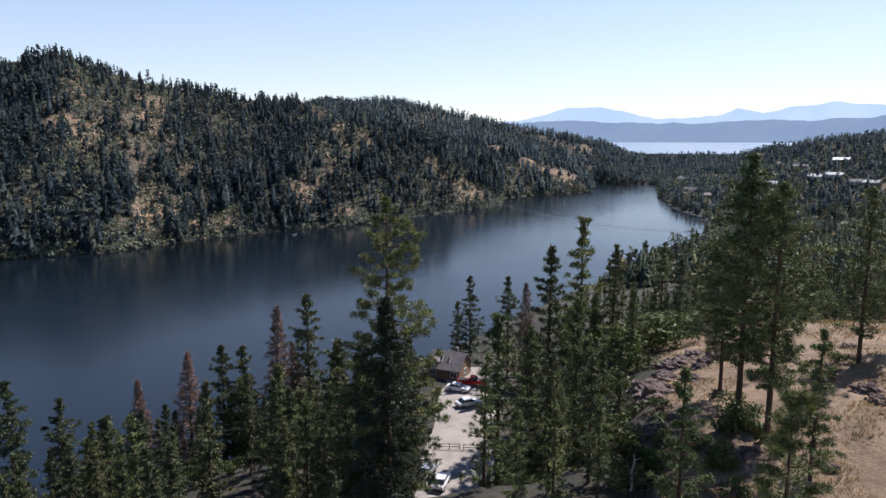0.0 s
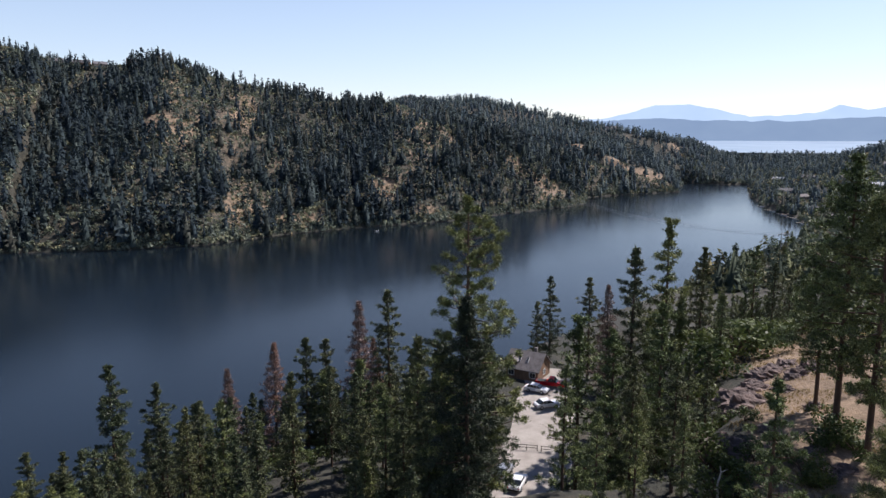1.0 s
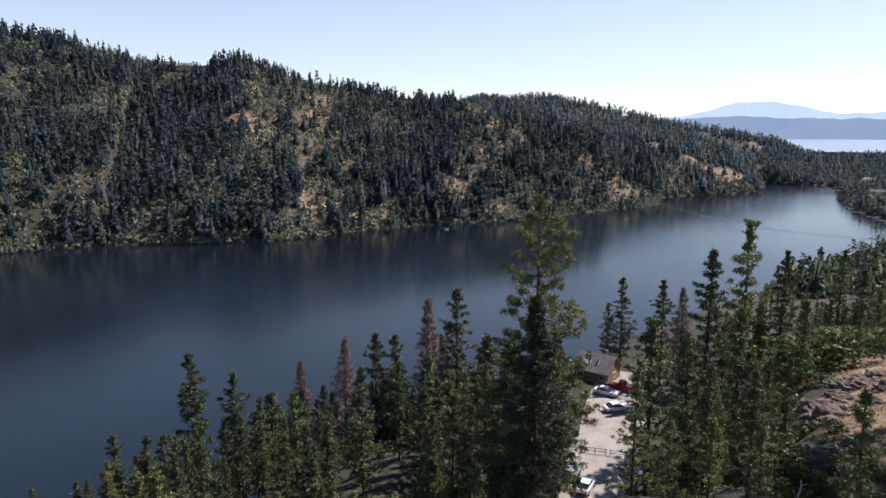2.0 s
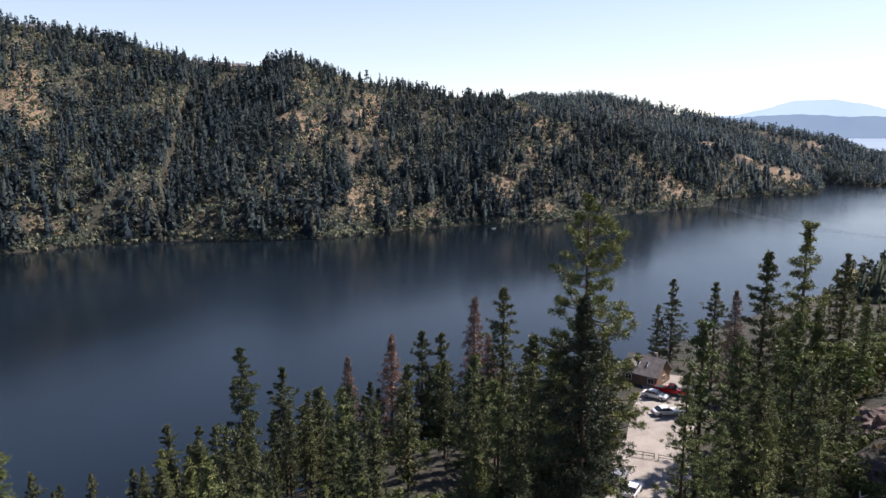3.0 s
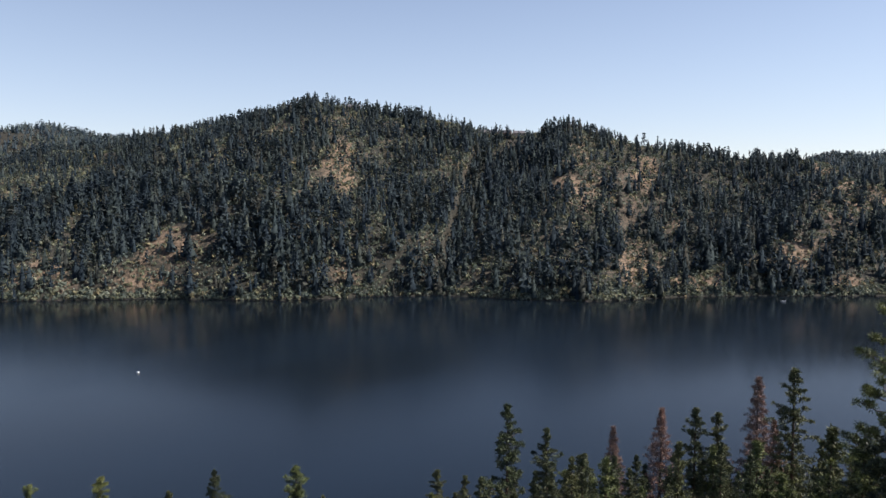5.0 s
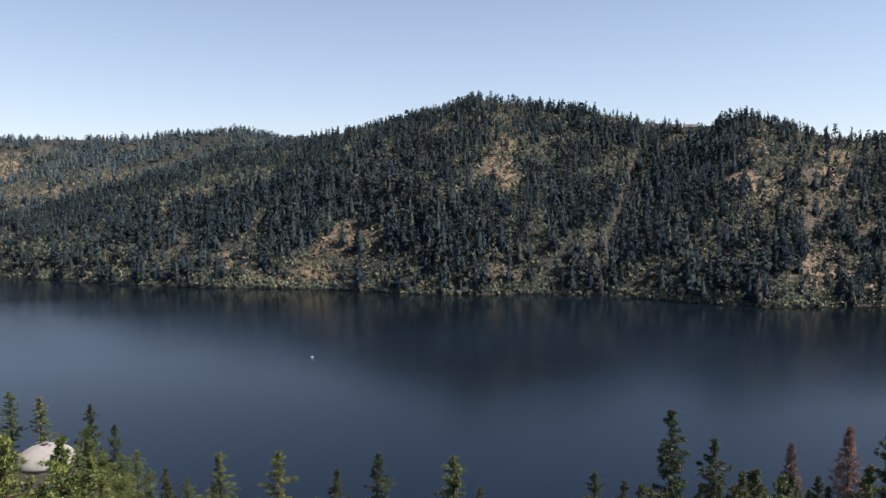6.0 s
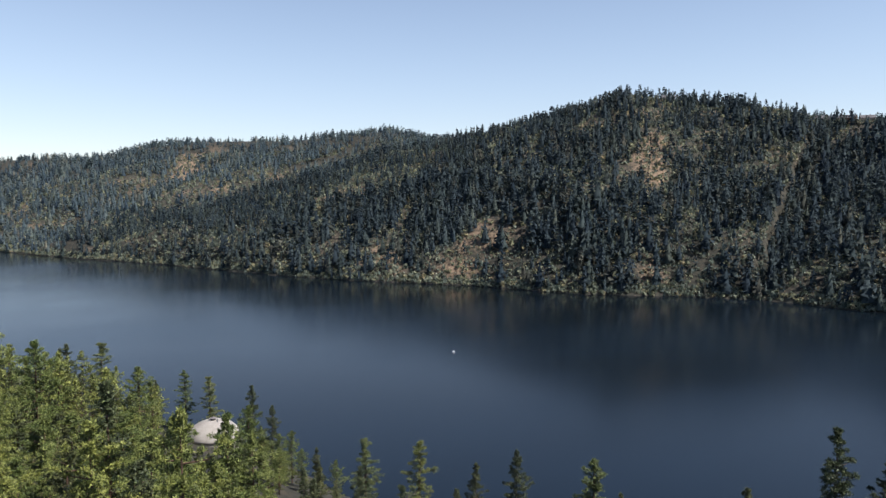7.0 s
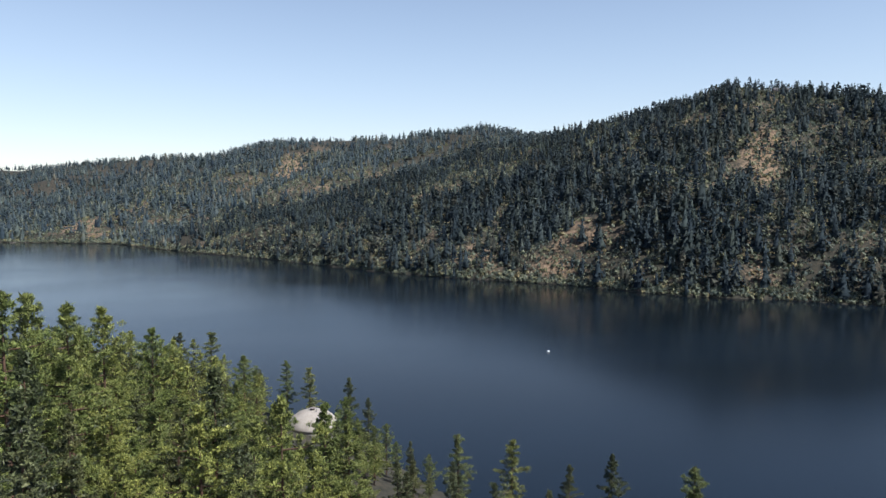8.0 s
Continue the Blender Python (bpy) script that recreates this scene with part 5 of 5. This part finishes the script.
for az, d, s in [(-17.1, 103, 4.5), (-16.2, 99, 4.2), (-15.4, 94, 4.0), (-14.6, 88, 3.6), (-18.2, 108, 3.8), (-14.2, 80, 3.2), (-13.6, 72, 3.0), (-19.5, 112, 3.4), (-20.8, 115, 3.4), (-16.8, 110, 3.6),
                 (-15.4, 62, 2.4), (-16.0, 58, 2.2), (-22.3, 61, 1.8), (-23.2, 60, 1.6), (-20.6, 64, 1.5), (-24.5, 56, 1.5), (-14.6, 66, 2.6), (-15.0, 74, 2.6), (-29.4, 78, 1.4), (-30.4, 84, 1.3), (-26.0, 80, 1.5), (-24.6, 69, 1.9), (-25.4, 66, 1.6), (-23.6, 68, 2.2), (-26.8, 64, 1.5),
                 (-23.8, 72, 1.6), (-17.9, 72, 1.3), (-18.8, 64, 1.5), (-13.0, 84, 3.2), (-12.6, 96, 3.6), (-14.9, 104, 3.8), (-21.9, 118, 3.0), (-17.5, 60, 1.7), (-29.0, 44, 1.4), (-25.8, 47, 1.2), (-31.5, 52, 1.3)]:
    plant_bush(*at(az, d), s)
for i in range(170):
    az, d = (rr.uniform(-13, 40), rr.uniform(62, 140)) if i < 60 else (rr.uniform(4, 34), rr.uniform(42, 72))
    x, y = at(az, d)
    if in_yard(x, y, 1.0) or ground_at(x, y) < 2:
        continue
    plant_bush(x, y, rr.uniform(1.2, 3.2))


def grass_tuft(seed):
    r = np.random.default_rng(seed)
    v, t = [], []
    for k in range(7):
        a, lean = r.uniform(0, 6.28), r.uniform(0.1, 0.5)
        c, s = math.cos(a), math.sin(a)
        b = np.array([c * 0.15, s * 0.15, 0]) * r.uniform(0, 1)
        v += [b + np.array([-s * 0.05, c * 0.05, 0]), b - np.array([-s * 0.05, c * 0.05, 0]), b + np.array([c * lean, s * lean, r.uniform(0.6, 1.0)])]
        t.append((3 * k, 3 * k + 1, 3 * k + 2))
    return np.array(v), np.array(t)


STRAW = foliage("dry_grass_blades", (0.26, 0.18, 0.09), (0.50, 0.37, 0.21), 0.2, 0.3, 0.9)
az = rr.uniform(-36, -15.5, 26000)
d = rr.uniform(34, 135, 26000)
gx, gy = -d * np.sin(np.radians(az)), d * np.cos(np.radians(az))
k = fbm(gx, gy, 7, 3, 61) > -0.15
gx, gy = gx[k], gy[k]
tall = rr.uniform(0.14, 0.42, len(gx))
spread("dry_grass", [grass_tuft(k) for k in range(5)], np.stack([gx, gy, height(gx, gy) - 0.03], -1), tall, tall * 1.3, STRAW, "straw-coloured dry grass tufts on the knoll", "grass", 62)


def log_thing(name, length, r0, label, mat):
    sh = Shape()
    pts = [(0.06 * math.sin(i * 1.3), 0.05 * math.cos(i * 1.7), length * i / 7) for i in range(8)]
    tube(sh, pts, [r0 * (1 - 0.08 * i) for i in range(8)], 8)
    for i in (3, 4, 6):
        tube(sh, [pts[i], (pts[i][0] + 0.5 * math.cos(i * 2), pts[i][1] + 0.5 * math.sin(i * 2), pts[i][2] + 0.3)], [0.05, 0.02], 5)
    return tagged(new(name, sh.mesh(name, mat)), label, "log")


PALE_WOOD = surface("bleached_wood", [(0.3, (0.32, 0.29, 0.26)), (0.7, (0.52, 0.49, 0.45))], 1.5, 0.9, stretch=(1, 1, 0.15))
x, y = at(-16.1, 57)
log_thing("dead_trunk", 3.4, 0.12, "bleached dead trunk standing in the bushes", PALE_WOOD).matrix_basis = pose(x, y, ground_at(x, y) - 0.1, 4, 0, 30)
x, y = at(101.6, 66)
log_thing("dead_trunk", 7.0, 0.11, "leaning bleached snag among the conifers", PALE_WOOD).matrix_basis = pose(x, y, ground_at(x, y) - 0.2, 0, -16, 20)
